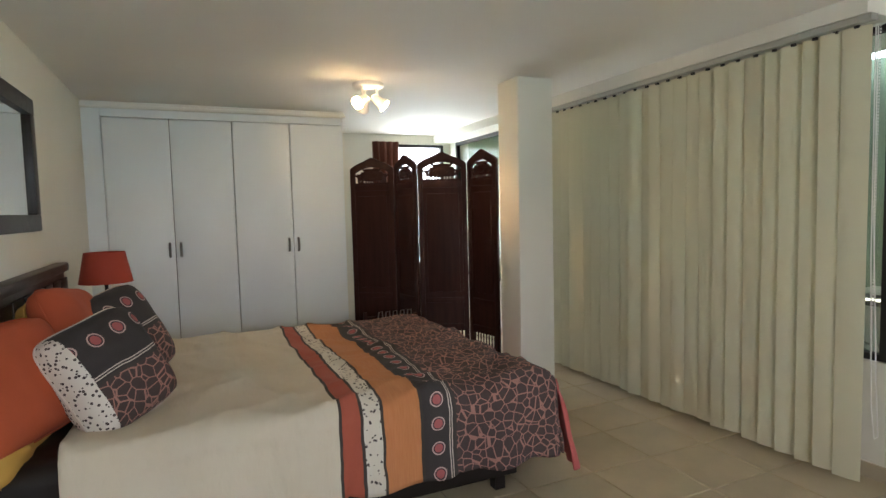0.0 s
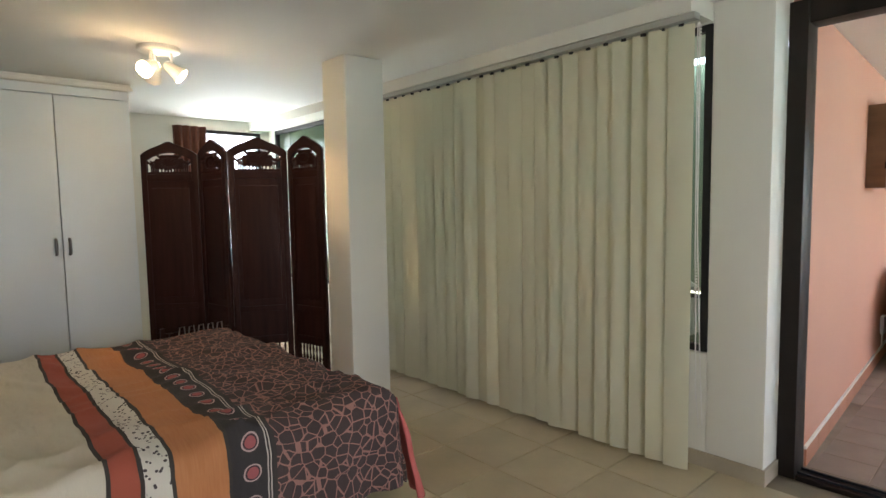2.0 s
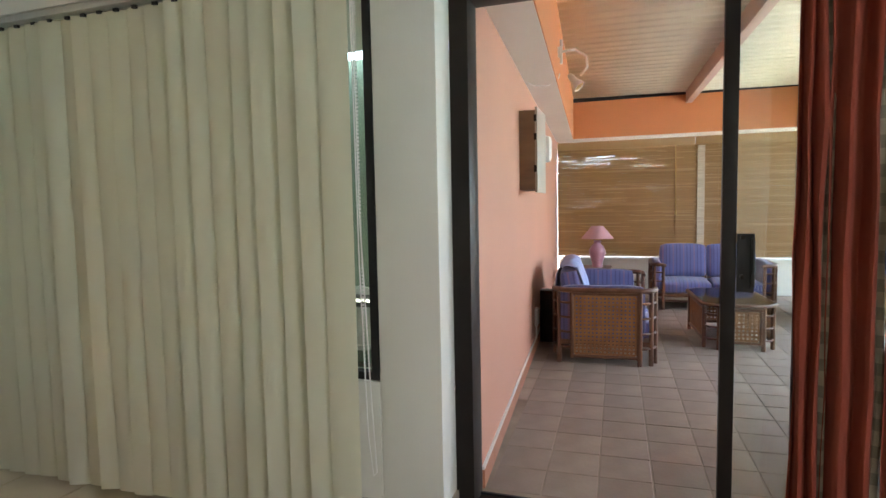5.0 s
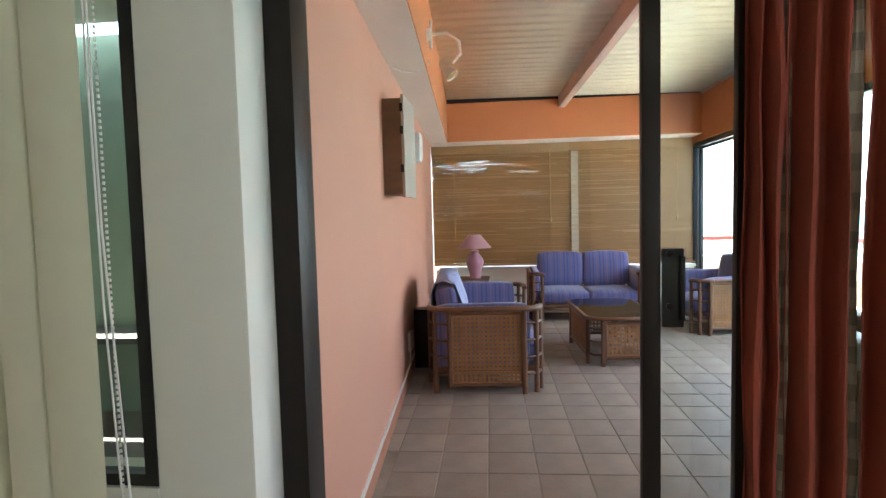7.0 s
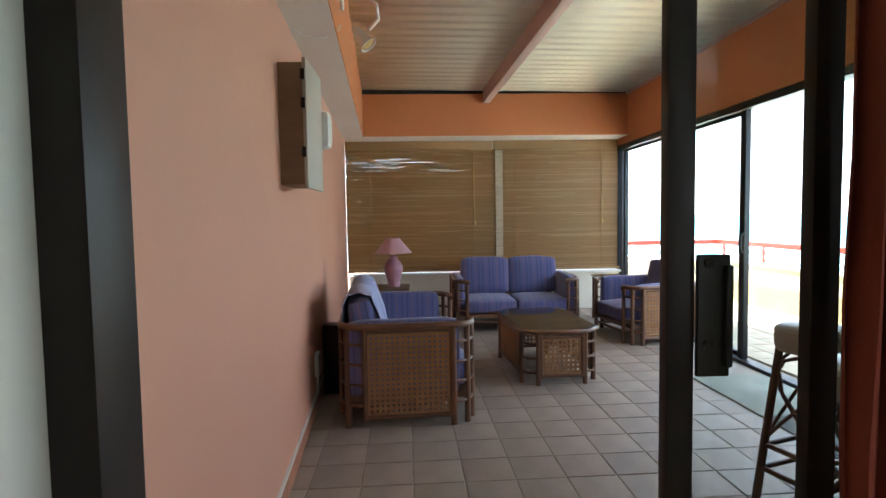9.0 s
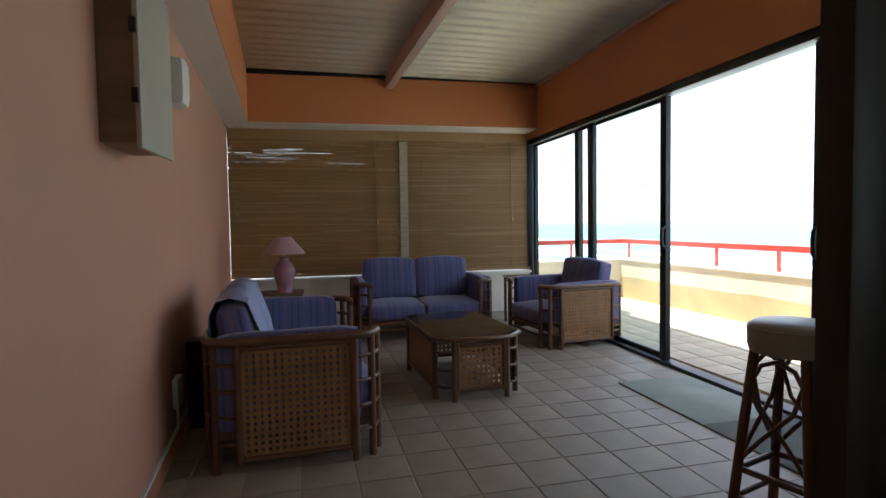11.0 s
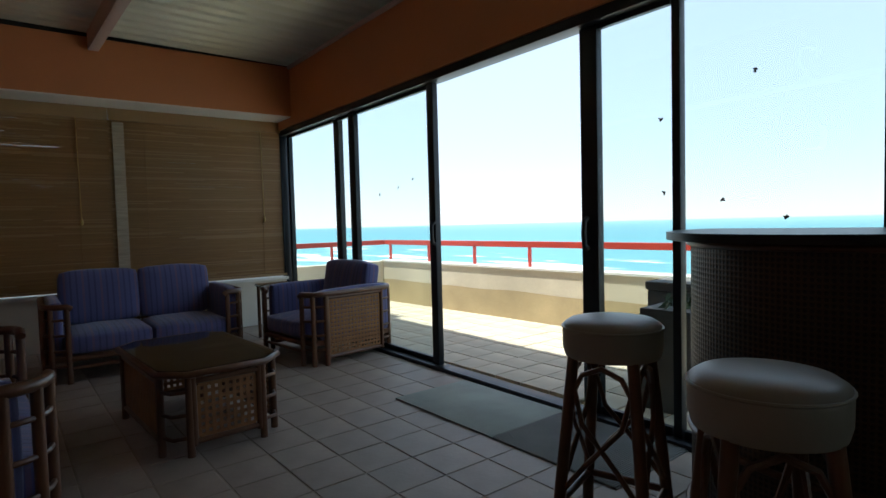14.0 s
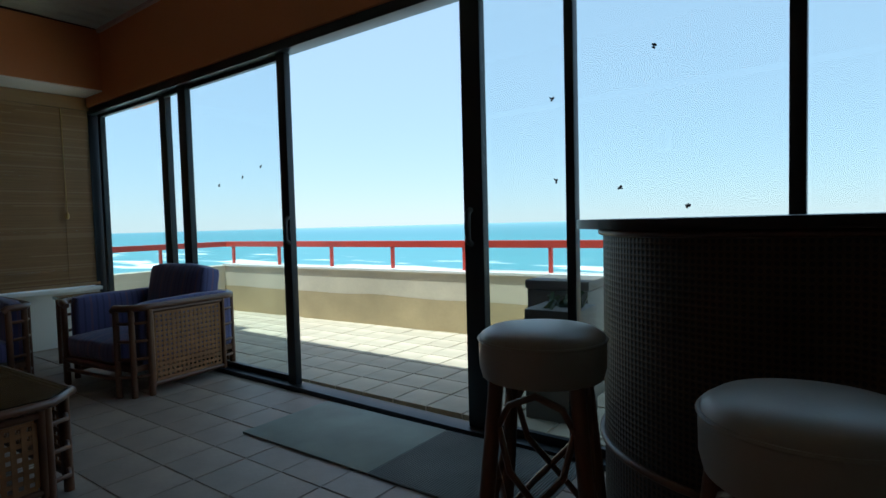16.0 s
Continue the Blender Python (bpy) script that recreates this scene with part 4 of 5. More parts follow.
# folding screen
def screen_panel(parent, p0, p1):
    p0, p1 = Vector(p0), Vector(p1)
    d = p1 - p0
    w = d.length - 0.016
    m = Matrix.Translation((p0.x, p0.y, 0)) @ Matrix.Rotation(math.atan2(d.y, d.x), 4, "Z") @ Matrix.Translation((0.008, 0, 0))
    pan = new("panel")
    pan.parent = parent
    pan.matrix_local = m @ Matrix.Diagonal((1, 1, 1.10, 1))
    t = 0.014
    for x in (0, w - 0.045):
        box("stile", x, x + 0.045, -t, t, -0.012, 1.74, "dark_wood", pan, 0.004)
    for z0, z1 in ((0.36, 0.42), (0.10, 0.15), (1.55, 1.60), (0.60, 0.64)):
        box("rail", 0.045, w - 0.045, -t * 0.9, t * 0.9, z0, z1, "dark_wood", pan, 0.003)
    box("infill", 0.045, w - 0.045, -0.006, 0.006, 0.64, 1.55, "dark_wood", pan)
    bm = bmesh.new()
    bm_box(bm, 0.075, w - 0.075, -0.010, 0.010, 0.69, 1.50, 0.004)
    part("raised_field", bm, "dark_wood", pan, smooth=True)
    box("infill", 0.045, w - 0.045, -0.006, 0.006, 0.42, 0.60, "dark_wood", pan)
    n = 8
    for k in range(n):
        x = 0.045 + (w - 0.09) * (k + 0.5) / n
        bm = bmesh.new()
        bm_lathe(bm, [(0.006, 0.15), (0.009, 0.19), (0.005, 0.22), (0.011, 0.26), (0.005, 0.30), (0.009, 0.33), (0.006, 0.36)], x, 0, 8)
        part("baluster", bm, "dark_wood", pan, smooth=True)
    # arched crest with pierced carving
    bm = bmesh.new()
    steps = 24
    outer = [(w * k / steps, 1.74 + 0.075 * math.sin(math.pi * k / steps) ** 0.8 + 0.022 * math.exp(-((k / steps - 0.5) / 0.12) ** 2)) for k in range(steps + 1)]
    inner = [(0.045 + (w - 0.09) * k / steps, 1.70 + 0.055 * math.sin(math.pi * k / steps) ** 0.8) for k in range(steps + 1)]
    lay = []
    for yy in (-t, t):
        lay.append(([bm.verts.new((x, yy, z)) for x, z in outer], [bm.verts.new((x, yy, z)) for x, z in inner]))
    for k in range(steps):
        for o, i in lay:
            bm.faces.new((o[k], o[k + 1], i[k + 1], i[k]))
        bm.faces.new((lay[0][0][k], lay[0][0][k + 1], lay[1][0][k + 1], lay[1][0][k]))
        bm.faces.new((lay[0][1][k], lay[0][1][k + 1], lay[1][1][k + 1], lay[1][1][k]))
    part("crest", bm, "dark_wood", pan, smooth=True)
    bm = bmesh.new()
    cx, cz = w / 2, 1.68
    # board of carved leaves with small openings round a central medallion
    for k in range(14):
        t0 = math.tau * k / 14
        x, z = cx + w * 0.15 * math.cos(t0), cz + 0.033 * math.sin(t0)
        bm_tube(bm, [(x - 0.016, 0, z - 0.010), (x, -0.006, z), (x + 0.016, 0, z + 0.010)], 0.013, 6, 0.009)
    bm_box(bm, cx - w * 0.25, cx + w * 0.25, -0.009, 0.009, cz - 0.044, cz + 0.036, 0.010)
    bm_box(bm, cx - w * 0.16, cx + w * 0.16, -0.008, 0.008, cz + 0.03, cz + 0.062, 0.008)
    for s in (-1, 1):
        for k in range(4):
            x = cx + s * (w * 0.20 + 0.016 * k)
            bm_tube(bm, [(x, 0, 1.60), (x + s * 0.008, 0, 1.695 + 0.006 * (k % 2)), (x - s * 0.004, 0, 1.645)], 0.008, 6, 0.005)
        bm_tube(bm, [(cx + s * w * 0.17, 0, cz), (cx + s * w * 0.25, 0, cz + 0.012), (cx + s * (w * 0.34), 0, cz - 0.005), (cx + s * (w * 0.42), 0, cz + 0.02)], 0.010, 6)
        bm_tube(bm, [(cx + s * w * 0.12, 0, cz + 0.03), (cx + s * w * 0.20, 0, cz + 0.058), (cx + s * w * 0.24, 0, cz + 0.075)], 0.011, 6)
        bm_box(bm, cx + s * w * 0.41 - 0.012, cx + s * w * 0.41 + 0.012, -0.008, 0.008, 1.60, 1.73, 0.003)
    for k in range(6):
        x = cx - w * 0.14 + w * 0.28 * k / 5
        bm_tube(bm, [(x, 0, 1.60), (x, 0, 1.65)], 0.009, 6, 0.006)
    bm_box(bm, 0.046, w - 0.046, -0.007, 0.007, 1.60, 1.618)
    part("carving", bm, "dark_wood", pan, "pierced leaf carving", smooth=True)
    return pan


scr = thing("folding_screen", "dark carved wooden folding screen with four panels", "screen")
corners = [(1.70, 5.22, 0), (2.07, 4.96, 0), (2.138, 4.55, 0), (2.55, 4.35, 0), (2.64, 3.96, 0)]
for a, b in zip(corners, corners[1:]):
    screen_panel(scr, a, b)
rack = thing("luggage_rack", "low dark wooden luggage rack at the foot of the screen", "rack")
for x in (1.60, 1.98):
    for y in (4.30, 4.52):
        box("leg", x, x + 0.03, y, y + 0.03, -0.012, 0.62, "dark_wood", rack, 0.003)
for y in (4.30, 4.52):
    box("top_rail", 1.63, 1.98, y, y + 0.03, 0.54, 0.58, "dark_wood", rack, 0.003)
for k in range(5):
    tube("hoop", [(1.66 + k * 0.065, 4.315, 0.58), (1.67 + k * 0.065, 4.315, 0.65), (1.70 + k * 0.065, 4.315, 0.655), (1.705 + k * 0.065, 4.315, 0.58)], 0.005, "steel", rack, 6)

# vertical blinds
blinds = thing("vertical_blinds", "closed cream fabric vertical blinds on a grey head rail", "blinds")
box("head_rail", 3.305, 3.365, 1.49, 4.80, 2.372, 2.405, "rail_grey", blinds, 0.004)
ny_, nz_ = 7, 8
bm = bmesh.new()
gv = []
for i in range(ny_ + 1):
    s = i / ny_ - 0.5
    gv.append([bm.verts.new((0.007 * (1 - 4 * s * s), s * 0.127, 0.035 + (2.36 - 0.035) * k / nz_)) for k in range(nz_ + 1)])
for i in range(ny_):
    for k in range(nz_):
        bm.faces.new((gv[i][k], gv[i + 1][k], gv[i + 1][k + 1], gv[i][k + 1]))
slat_ob = part("slat", bm, "blind_fabric", blinds, smooth=True)
slat_mesh = slat_ob.data
y = 1.57
rng = random.Random(3)
k = 0
while y < 4.78:
    ob = slat_ob if k == 0 else new("slat", slat_mesh)
    ob.parent = blinds
    ob.matrix_local = pose(3.345 + rng.uniform(-0.006, 0.006), y, 0, rng.uniform(-0.25, 0.25), 180 + rng.uniform(-0.2, 0.2), 0) @ pose(0, 0, -2.395) @ pose(0, 0, 0, 0, 0, -15 + rng.uniform(-11, 11)) @ Matrix.Diagonal((1, 1, 1 - rng.uniform(0.0, 0.008), 1))
    c = box("carrier", 3.33, 3.345, y - 0.012, y + 0.012, 2.352, 2.366, "black", blinds)
    y += 0.1085 + rng.uniform(-0.01, 0.01)
    k += 1
tube("cord", [(3.36, 1.497, 2.36), (3.37, 1.495, 1.2), (3.40, 1.492, 0.45), (3.395, 1.47, 0.28), (3.39, 1.452, 0.30), (3.395, 1.47, 0.6), (3.37, 1.488, 1.4), (3.365, 1.490, 2.36)], 0.003, "white_plastic", blinds, 5)
bm = bmesh.new()
for k in range(110):
    z = 0.66 + k * 0.0155
    bm_box(bm, 3.402, 3.407, 1.498, 1.503, z, z + 0.008)
part("bead_chain", bm, "white_plastic", blinds)


# curtains
def curtain(name, path, z0, z1, material, amp, waves, label, bands=None, seed=0.0):
    (xa, ya), (xb, yb) = path
    d = Vector((xb - xa, yb - ya, 0))
    nrm = Vector((-d.y, d.x, 0)).normalized()
    bm = bmesh.new()
    n, nz = waves * 12, 10
    prev = None
    for i in range(n + 1):
        t = i / n
        col = []
        for k in range(nz + 1):
            h = k / nz
            a = amp * (1.15 - 0.35 * h)
            p = Vector((xa, ya, 0)) + d * t + nrm * (a * math.sin(t * waves * math.tau + 0.6 * noise.noise((t * 5, h * 2, seed))) + 0.01 * noise.noise((t * 9, h * 3, seed + 5)))
            p.y += 0.018 * noise.noise((h * 5, seed, t * 2))
            col.append(bm.verts.new((p.x, p.y, z0 + (z1 - z0) * h)))
        if prev:
            for k in range(nz):
                bm.faces.new((prev[k], col[k], col[k + 1], prev[k + 1]))
        prev = col
    ob = part(name, bm, material, smooth=True)
    md = ob.modifiers.new("thick", "SOLIDIFY")
    md.thickness = 0.003
    return tagged(ob, label, "curtain")


curtain("curtain", ((3.64, -0.140), (3.62, -0.222)), 0.01, 2.44, "curtain_rust", 0.022, 2, "rust red cotton curtain gathered beside the sliding door", seed=1)
curtain("curtain", ((3.640, -0.216), (3.640, -0.252)), 0.01, 2.44, "curtain_pale", 0.006, 1, "pale printed curtain edge beside the sliding door", seed=2)
curtain("curtain", ((3.62, -0.236), (3.60, -0.380)), 0.01, 2.44, "curtain_rust", 0.030, 2, "rust red cotton curtain gathered beside the sliding door", seed=3)
curtain("curtain", ((3.625, -0.370), (3.62, -0.415)), 0.01, 2.44, "curtain_pale", 0.006, 1, "pale printed curtain edge beside the sliding door", seed=7)
curtain("curtain", ((3.59, -0.410), (3.54, -0.74)), 0.01, 2.44, "curtain_rust", 0.03, 4, "rust red cotton curtain gathered beside the sliding door", seed=8)
tube("curtain_rod", [(3.60, 0.2 - 0.3, 2.455), (3.56, -1.9, 2.455)], 0.012, "dark_bronze")
tagged(bpy.data.objects["curtain_rod"], "dark metal curtain rod above the sliding door", "curtain rod")
curtain("curtain", ((2.42, 6.79), (2.78, 6.79)), 0.3, 2.40, "curtain_brown", 0.03, 4, "brown striped curtain beside the rear window", seed=4)
curtain("curtain", ((3.47, 4.6), (3.47, 4.95)), 0.05, 2.40, "curtain_pale", 0.02, 3, "pale curtain at the corner window", seed=6)

# ---- sun room: things ----


def lattice(bm, w, h, pitch, strip, t, m):
    """Open cane weave: strips both ways and thin diagonals' crossings, in the local xz plane."""
    n = int(w / pitch)
    for k in range(n + 1):
        x = w * k / n
        bm_box(bm, x - strip / 2, x + strip / 2, -t, 0, 0, h, 0, m)
    n = int(h / pitch)
    for k in range(n + 1):
        z = h * k / n
        bm_box(bm, 0, w, 0, t, z - strip / 2, z + strip / 2, 0, m)


def cane_panel(name, parent, w, z0, z1, m, mat="cane"):
    """A framed cane panel along local x from 0 to w, standing on z0."""
    p = new(name)
    p.parent = parent
    p.matrix_local = m
    for x in (0.0, w):
        tube("frame_post", [(x, 0, z0 - 0.02), (x, 0, z1 + 0.02)], 0.018, "rattan", p, 10)
    for z in (z0, z1):
        tube("frame_rail", [(0, 0, z), (w, 0, z)], 0.015, "rattan", p, 10)
    bm = bmesh.new()
    lattice(bm, w - 0.05, z1 - z0 - 0.05, 0.034, 0.0195, 0.003, Matrix.Translation((0.025, 0, z0 + 0.025)))
    part("cane_weave", bm, mat, p, "open woven cane")
    return p


def arc(cx, cy, r, a0, a1, z, n=7):
    return [(cx + r * math.cos(radians(a0 + (a1 - a0) * k / n)), cy + r * math.sin(radians(a0 + (a1 - a0) * k / n)), z) for k in range(n + 1)]


def cushion_part(name, parent, x0, x1, y0, y1, z0, z1, tilt=0.0, mat="blue_stripe", puff=0.025, label=""):
    """A boxed cushion with soft, bulging faces; stripes run across its width."""
    bm = bmesh.new()
    bm_box(bm, -0.5, 0.5, -0.5, 0.5, -0.5, 0.5)
    bmesh.ops.subdivide_edges(bm, edges=bm.edges[:], cuts=7, use_grid_fill=True)
    sx, sy, sz = x1 - x0, y1 - y0, z1 - z0
    for v in bm.verts:
        a, b, c = (2 * q for q in v.co)
        v.co = (v.co.x * sx, v.co.y * sy, v.co.z * sz)
        rnd = 0.035
        q = Vector((max(0, abs(v.co.x) - sx / 2 + rnd) * (1 if a > 0 else -1), max(0, abs(v.co.y) - sy / 2 + rnd) * (1 if b > 0 else -1), max(0, abs(v.co.z) - sz / 2 + rnd) * (1 if c > 0 else -1)))
        if q.length > rnd:
            v.co -= q * (1 - rnd / q.length)
        v.co += Vector((puff * 0.4 * a * (1 - b * b) * (1 - c * c), puff * b * (1 - a * a) * (1 - c * c), puff * c * (1 - a * a) * (1 - b * b)))
        v.co.z += 0.008 * noise.noise((v.co.x * 5 + x0, v.co.y * 5 + y0, z0))
    ob = part(name, bm, mat, parent, label, smooth=True, uv=True)
    ob.matrix_local = pose((x0 + x1) / 2, (y0 + y1) / 2, (z0 + z1) / 2, tilt, 0, 0)
    return ob


def rattan_seat(name, seats, m, label, category, group="", H=0.60):
    """A rattan seat that faces local -y; its width follows the number of seat cushions."""
    sw = 0.62 if seats > 1 else 0.70
    W = sw * seats + 0.26
    D, R, RB = 0.88, 0.15, 0.16
    ob = thing(name, label, category, m, group)
    hw = W / 2
    for s in (-1, 1):
        # outer side: cane panel at the back, open ringed corner at the front
        mm = Matrix.Translation((s * hw, D / 2 - RB, 0)) @ Matrix.Rotation(radians(-90), 4, "Z")
        cane_panel("side_panel", ob, D - R - RB, 0.07, H - 0.03, mm)
        bx_, by_ = s * (hw - RB), D / 2 - RB
        b0, b1 = (180, 90) if s < 0 else (0, 90)
        for z in (H * 0.23, H * 0.43, H * 0.63, H * 0.83):
            tube("corner_ring", arc(bx_, by_, RB, b0, b1, z), 0.011, "rattan", ob, 7)
        fx, fy = s * (hw - R), -D / 2 + R
        a0, a1 = (180, 270) if s < 0 else (360, 270)
        for z in (H * 0.23, H * 0.43, H * 0.63, H * 0.83):
            tube("corner_ring", arc(fx, fy, R, a0, a1, z), 0.011, "rattan", ob, 7)
        top = list(reversed(arc(bx_, by_, RB, b0, b1, H))) + [(s * hw, fy, H)] + arc(fx, fy, R, a0, a1, H)[1:] + [(s * (hw - R - 0.03), -D / 2, H - 0.02)]
        tube("arm_rail", top, 0.024, "rattan", ob, 10)
        mid = radians(225 if s < 0 else 315)
        for (x, y), r in (((s * (hw - RB * 0.29), D / 2 - RB * 0.29), 0.022), ((fx + R * math.cos(mid), fy + R * math.sin(mid)), 0.02), ((s * (hw - R), -D / 2), 0.02), ((s * hw, fy - 0.01), 0.02)):
            tube("leg", [(x, y, -0.006), (x, y, 0.05), (x, y, H - 0.01)], r * 1.1, "rattan", ob, 10, r)
        cushion_part("arm_cushion", ob, s * (hw - 0.02) - (0.11 if s > 0 else 0), s * (hw - 0.02) + (0.11 if s < 0 else 0), -D / 2 + 0.10, D / 2 - 0.05, 0.20, H + 0.03, puff=0.01)
    cane_panel("back_panel", ob, W - 2 * RB, 0.07, H - 0.03, Matrix.Translation((-hw + RB, D / 2, 0)))
    tube("back_rail", [(-hw + RB, D / 2, H), (hw - RB, D / 2, H)], 0.022, "rattan", ob, 10)
    tube("front_rail", [(-hw + R, -D / 2, 0.19), (hw - R, -D / 2, 0.19)], 0.02, "rattan", ob, 10)
    tube("front_rail", [(-hw + R, -D / 2, 0.12), (hw - R, -D / 2, 0.12)], 0.014, "rattan", ob, 10)
    box("seat_base", -hw + 0.03, hw - 0.03, -D / 2 + 0.03, D / 2 - 0.03, 0.17, 0.21, "rattan", ob)
    for k in range(seats):
        x0 = -sw / 2 * seats + sw * k
        cushion_part("seat_cushion", ob, x0 + 0.006, x0 + sw - 0.006, -D / 2 + 0.0, D / 2 - 0.2, 0.215, 0.37)
        cushion_part("back_cushion", ob, x0 + 0.006, x0 + sw - 0.006, D / 2 - 0.25, D / 2 - 0.08, 0.37, 0.82, -11)
    return ob


SIDE_TILT = 3.7
sofa1 = rattan_seat("sofa", 2, pose(7.12, 0.69, 0.0, 0, 0, SIDE_TILT), "two-seat rattan sofa, blue striped cushions, by the pink wall", "sofa", "rattan lounge seats", 0.665)
bm = bmesh.new()
profile = [(0.425, 0.60), (0.430, 0.78), (0.395, 0.853), (0.315, 0.876), (0.232, 0.846), (0.188, 0.74), (0.142, 0.60), (0.118, 0.47), (0.105, 0.405)]
prev = None
for k in range(41):
    x = -0.585 + 1.17 * k / 40
    dip = math.exp(-(x / 0.025) ** 2)
    row = [bm.verts.new((x + 0.012 * noise.noise((j, x * 3, 2)), y - 0.008 * noise.noise((x * 6, j * 0.7, 4)) + 0.03 * dip * (3 < j < 7), z - 0.022 * dip * (1 < j < 5) + 0.006 * noise.noise((x * 5, j, 9)))) for j, (y, z) in enumerate(profile)]
    if prev:
        for j in range(len(row) - 1):
            bm.faces.new((prev[j], row[j], row[j + 1], prev[j + 1]))
    prev = row
c = part("back_cover", bm, "blue_throw", sofa1, "pale blue faded cloth over the back", smooth=True)
md = c.modifiers.new("thick", "SOLIDIFY")
md.thickness = 0.006
rattan_seat("sofa", 2, pose(9.72, -0.60, 0.0, 0, 0, -90), "two-seat rattan sofa, blue striped cushions, below the bamboo blinds", "sofa", "rattan lounge seats")
rattan_seat("armchair", 1, pose(8.93, -1.99, 0.0, 0, 0, 187), "rattan armchair with blue striped cushions beside the glazing", "armchair", "rattan lounge seats")

# coffee table with cut corners
tab = thing("coffee_table", "rattan coffee table with cane sides and glass top", "table", pose(7.70, -0.545, 0, 0, 0, 4))
TX, TY, TC = 0.52, 0.305, 0.11
outline = [(-TX, -TY + TC), (-TX + TC, -TY), (TX - TC, -TY), (TX, -TY + TC), (TX, TY - TC), (TX - TC, TY), (-TX + TC, TY), (-TX, TY - TC)]
bm = bmesh.new()
bm_prism(bm, [(x * 1.05, y * 1.06) for x, y in outline], 0.425, 0.445)
bmesh.ops.bevel(bm, geom=bm.edges[:], offset=0.006, segments=2, affect="EDGES")
part("tabletop", bm, "cane_dark", tab, "woven cane top", smooth=True)
bm = bmesh.new()
bm_prism(bm, [(x * 1.03, y * 1.04) for x, y in outline], 0.4455, 0.4535)
part("glass", bm, "table_glass", tab, "dark reflecting glass sheet")
tube("rim", [(x * 1.06, y * 1.07, 0.435) for x, y in outline], 0.018, "rattan", tab, 8, closed=True)
for x, y in outline:
    tube("leg", [(x, y, -0.006), (x, y, 0.42)], 0.021, "rattan", tab, 10, 0.019)
for (x0, y0), (x1, y1), panel in ((outline[1], outline[2], 1), (outline[3], outline[4], 1), (outline[5], outline[6], 1), (outline[7], outline[0], 1),
                                  (outline[0], outline[1], 0), (outline[2], outline[3], 0), (outline[4], outline[5], 0), (outline[6], outline[7], 0)):
    d = Vector((x1 - x0, y1 - y0, 0))
    if panel:
        mm = Matrix.Translation((x0, y0, 0)) @ Matrix.Rotation(math.atan2(d.y, d.x), 4, "Z") @ Matrix.Translation((0.02, 0, 0))
        cane_panel("side_panel", tab, d.length - 0.04, 0.075, 0.39, mm)
    else:
        for z in (0.10, 0.22, 0.34):
            tube("corner_ring", [(x0, y0, z), ((x0 + x1) / 2 + (x0 + x1) * 0.035, (y0 + y1) / 2 + (y0 + y1) * 0.05, z), (x1, y1, z)], 0.010, "rattan", tab, 7)

# corner side table and mauve lamp
st = thing("side_table", "low rattan side table in the corner", "table", pose(9.55, 0.94, 0))
box("tabletop", -0.26, 0.26, -0.26, 0.26, 0.50, 0.53, "cane_dark", st, 0.006)
for x in (-0.23, 0.23):
    for y in (-0.23, 0.23):
        tube("leg", [(x, y, -0.006), (x, y, 0.50)], 0.018, "rattan", st, 8)
tl = thing("table_lamp", "mauve ceramic table lamp with a conical fabric shade", "lamp", pose(9.55, 0.87, 0.53))
bm = bmesh.new()
bm_lathe(bm, [(0.075, 0), (0.08, 0.02), (0.07, 0.04), (0.085, 0.10), (0.115, 0.20), (0.115, 0.24), (0.085, 0.30), (0.05, 0.33), (0.045, 0.35), (0.055, 0.37), (0.03, 0.385)], sides=32)
part("base", bm, "mauve_ceramic", tl, "ribbed mauve ceramic", smooth=True)
tube("stem", [(0, 0, 0.38), (0, 0, 0.47)], 0.012, "brass", tl)
bm = bmesh.new()
bm_lathe(bm, [(0.225, 0.41), (0.08, 0.585), (0.077, 0.585), (0.221, 0.41)], cap=False, sides=36)
part("shade", bm, "mauve_shade", tl, "mauve conical shade", smooth=True)
st2 = thing("side_table", "small glass-topped rattan side table beside the sofa", "table", pose(9.82, -1.93, 0))
box("tabletop", -0.24, 0.24, -0.22, 0.22, 0.55, 0.575, "table_glass", st2, 0.004)
for x in (-0.21, 0.21):
    for y in (-0.19, 0.19):
        tube("leg", [(x, y, -0.006), (x, y, 0.55)], 0.018, "rattan", st2, 8)


# bamboo blinds
M["streak_pale"] = surface("streak_pale", (0.44, 0.36, 0.26), 0.6, 0.2, 6, 90, 0.2, stretch=(1, 1, 12))


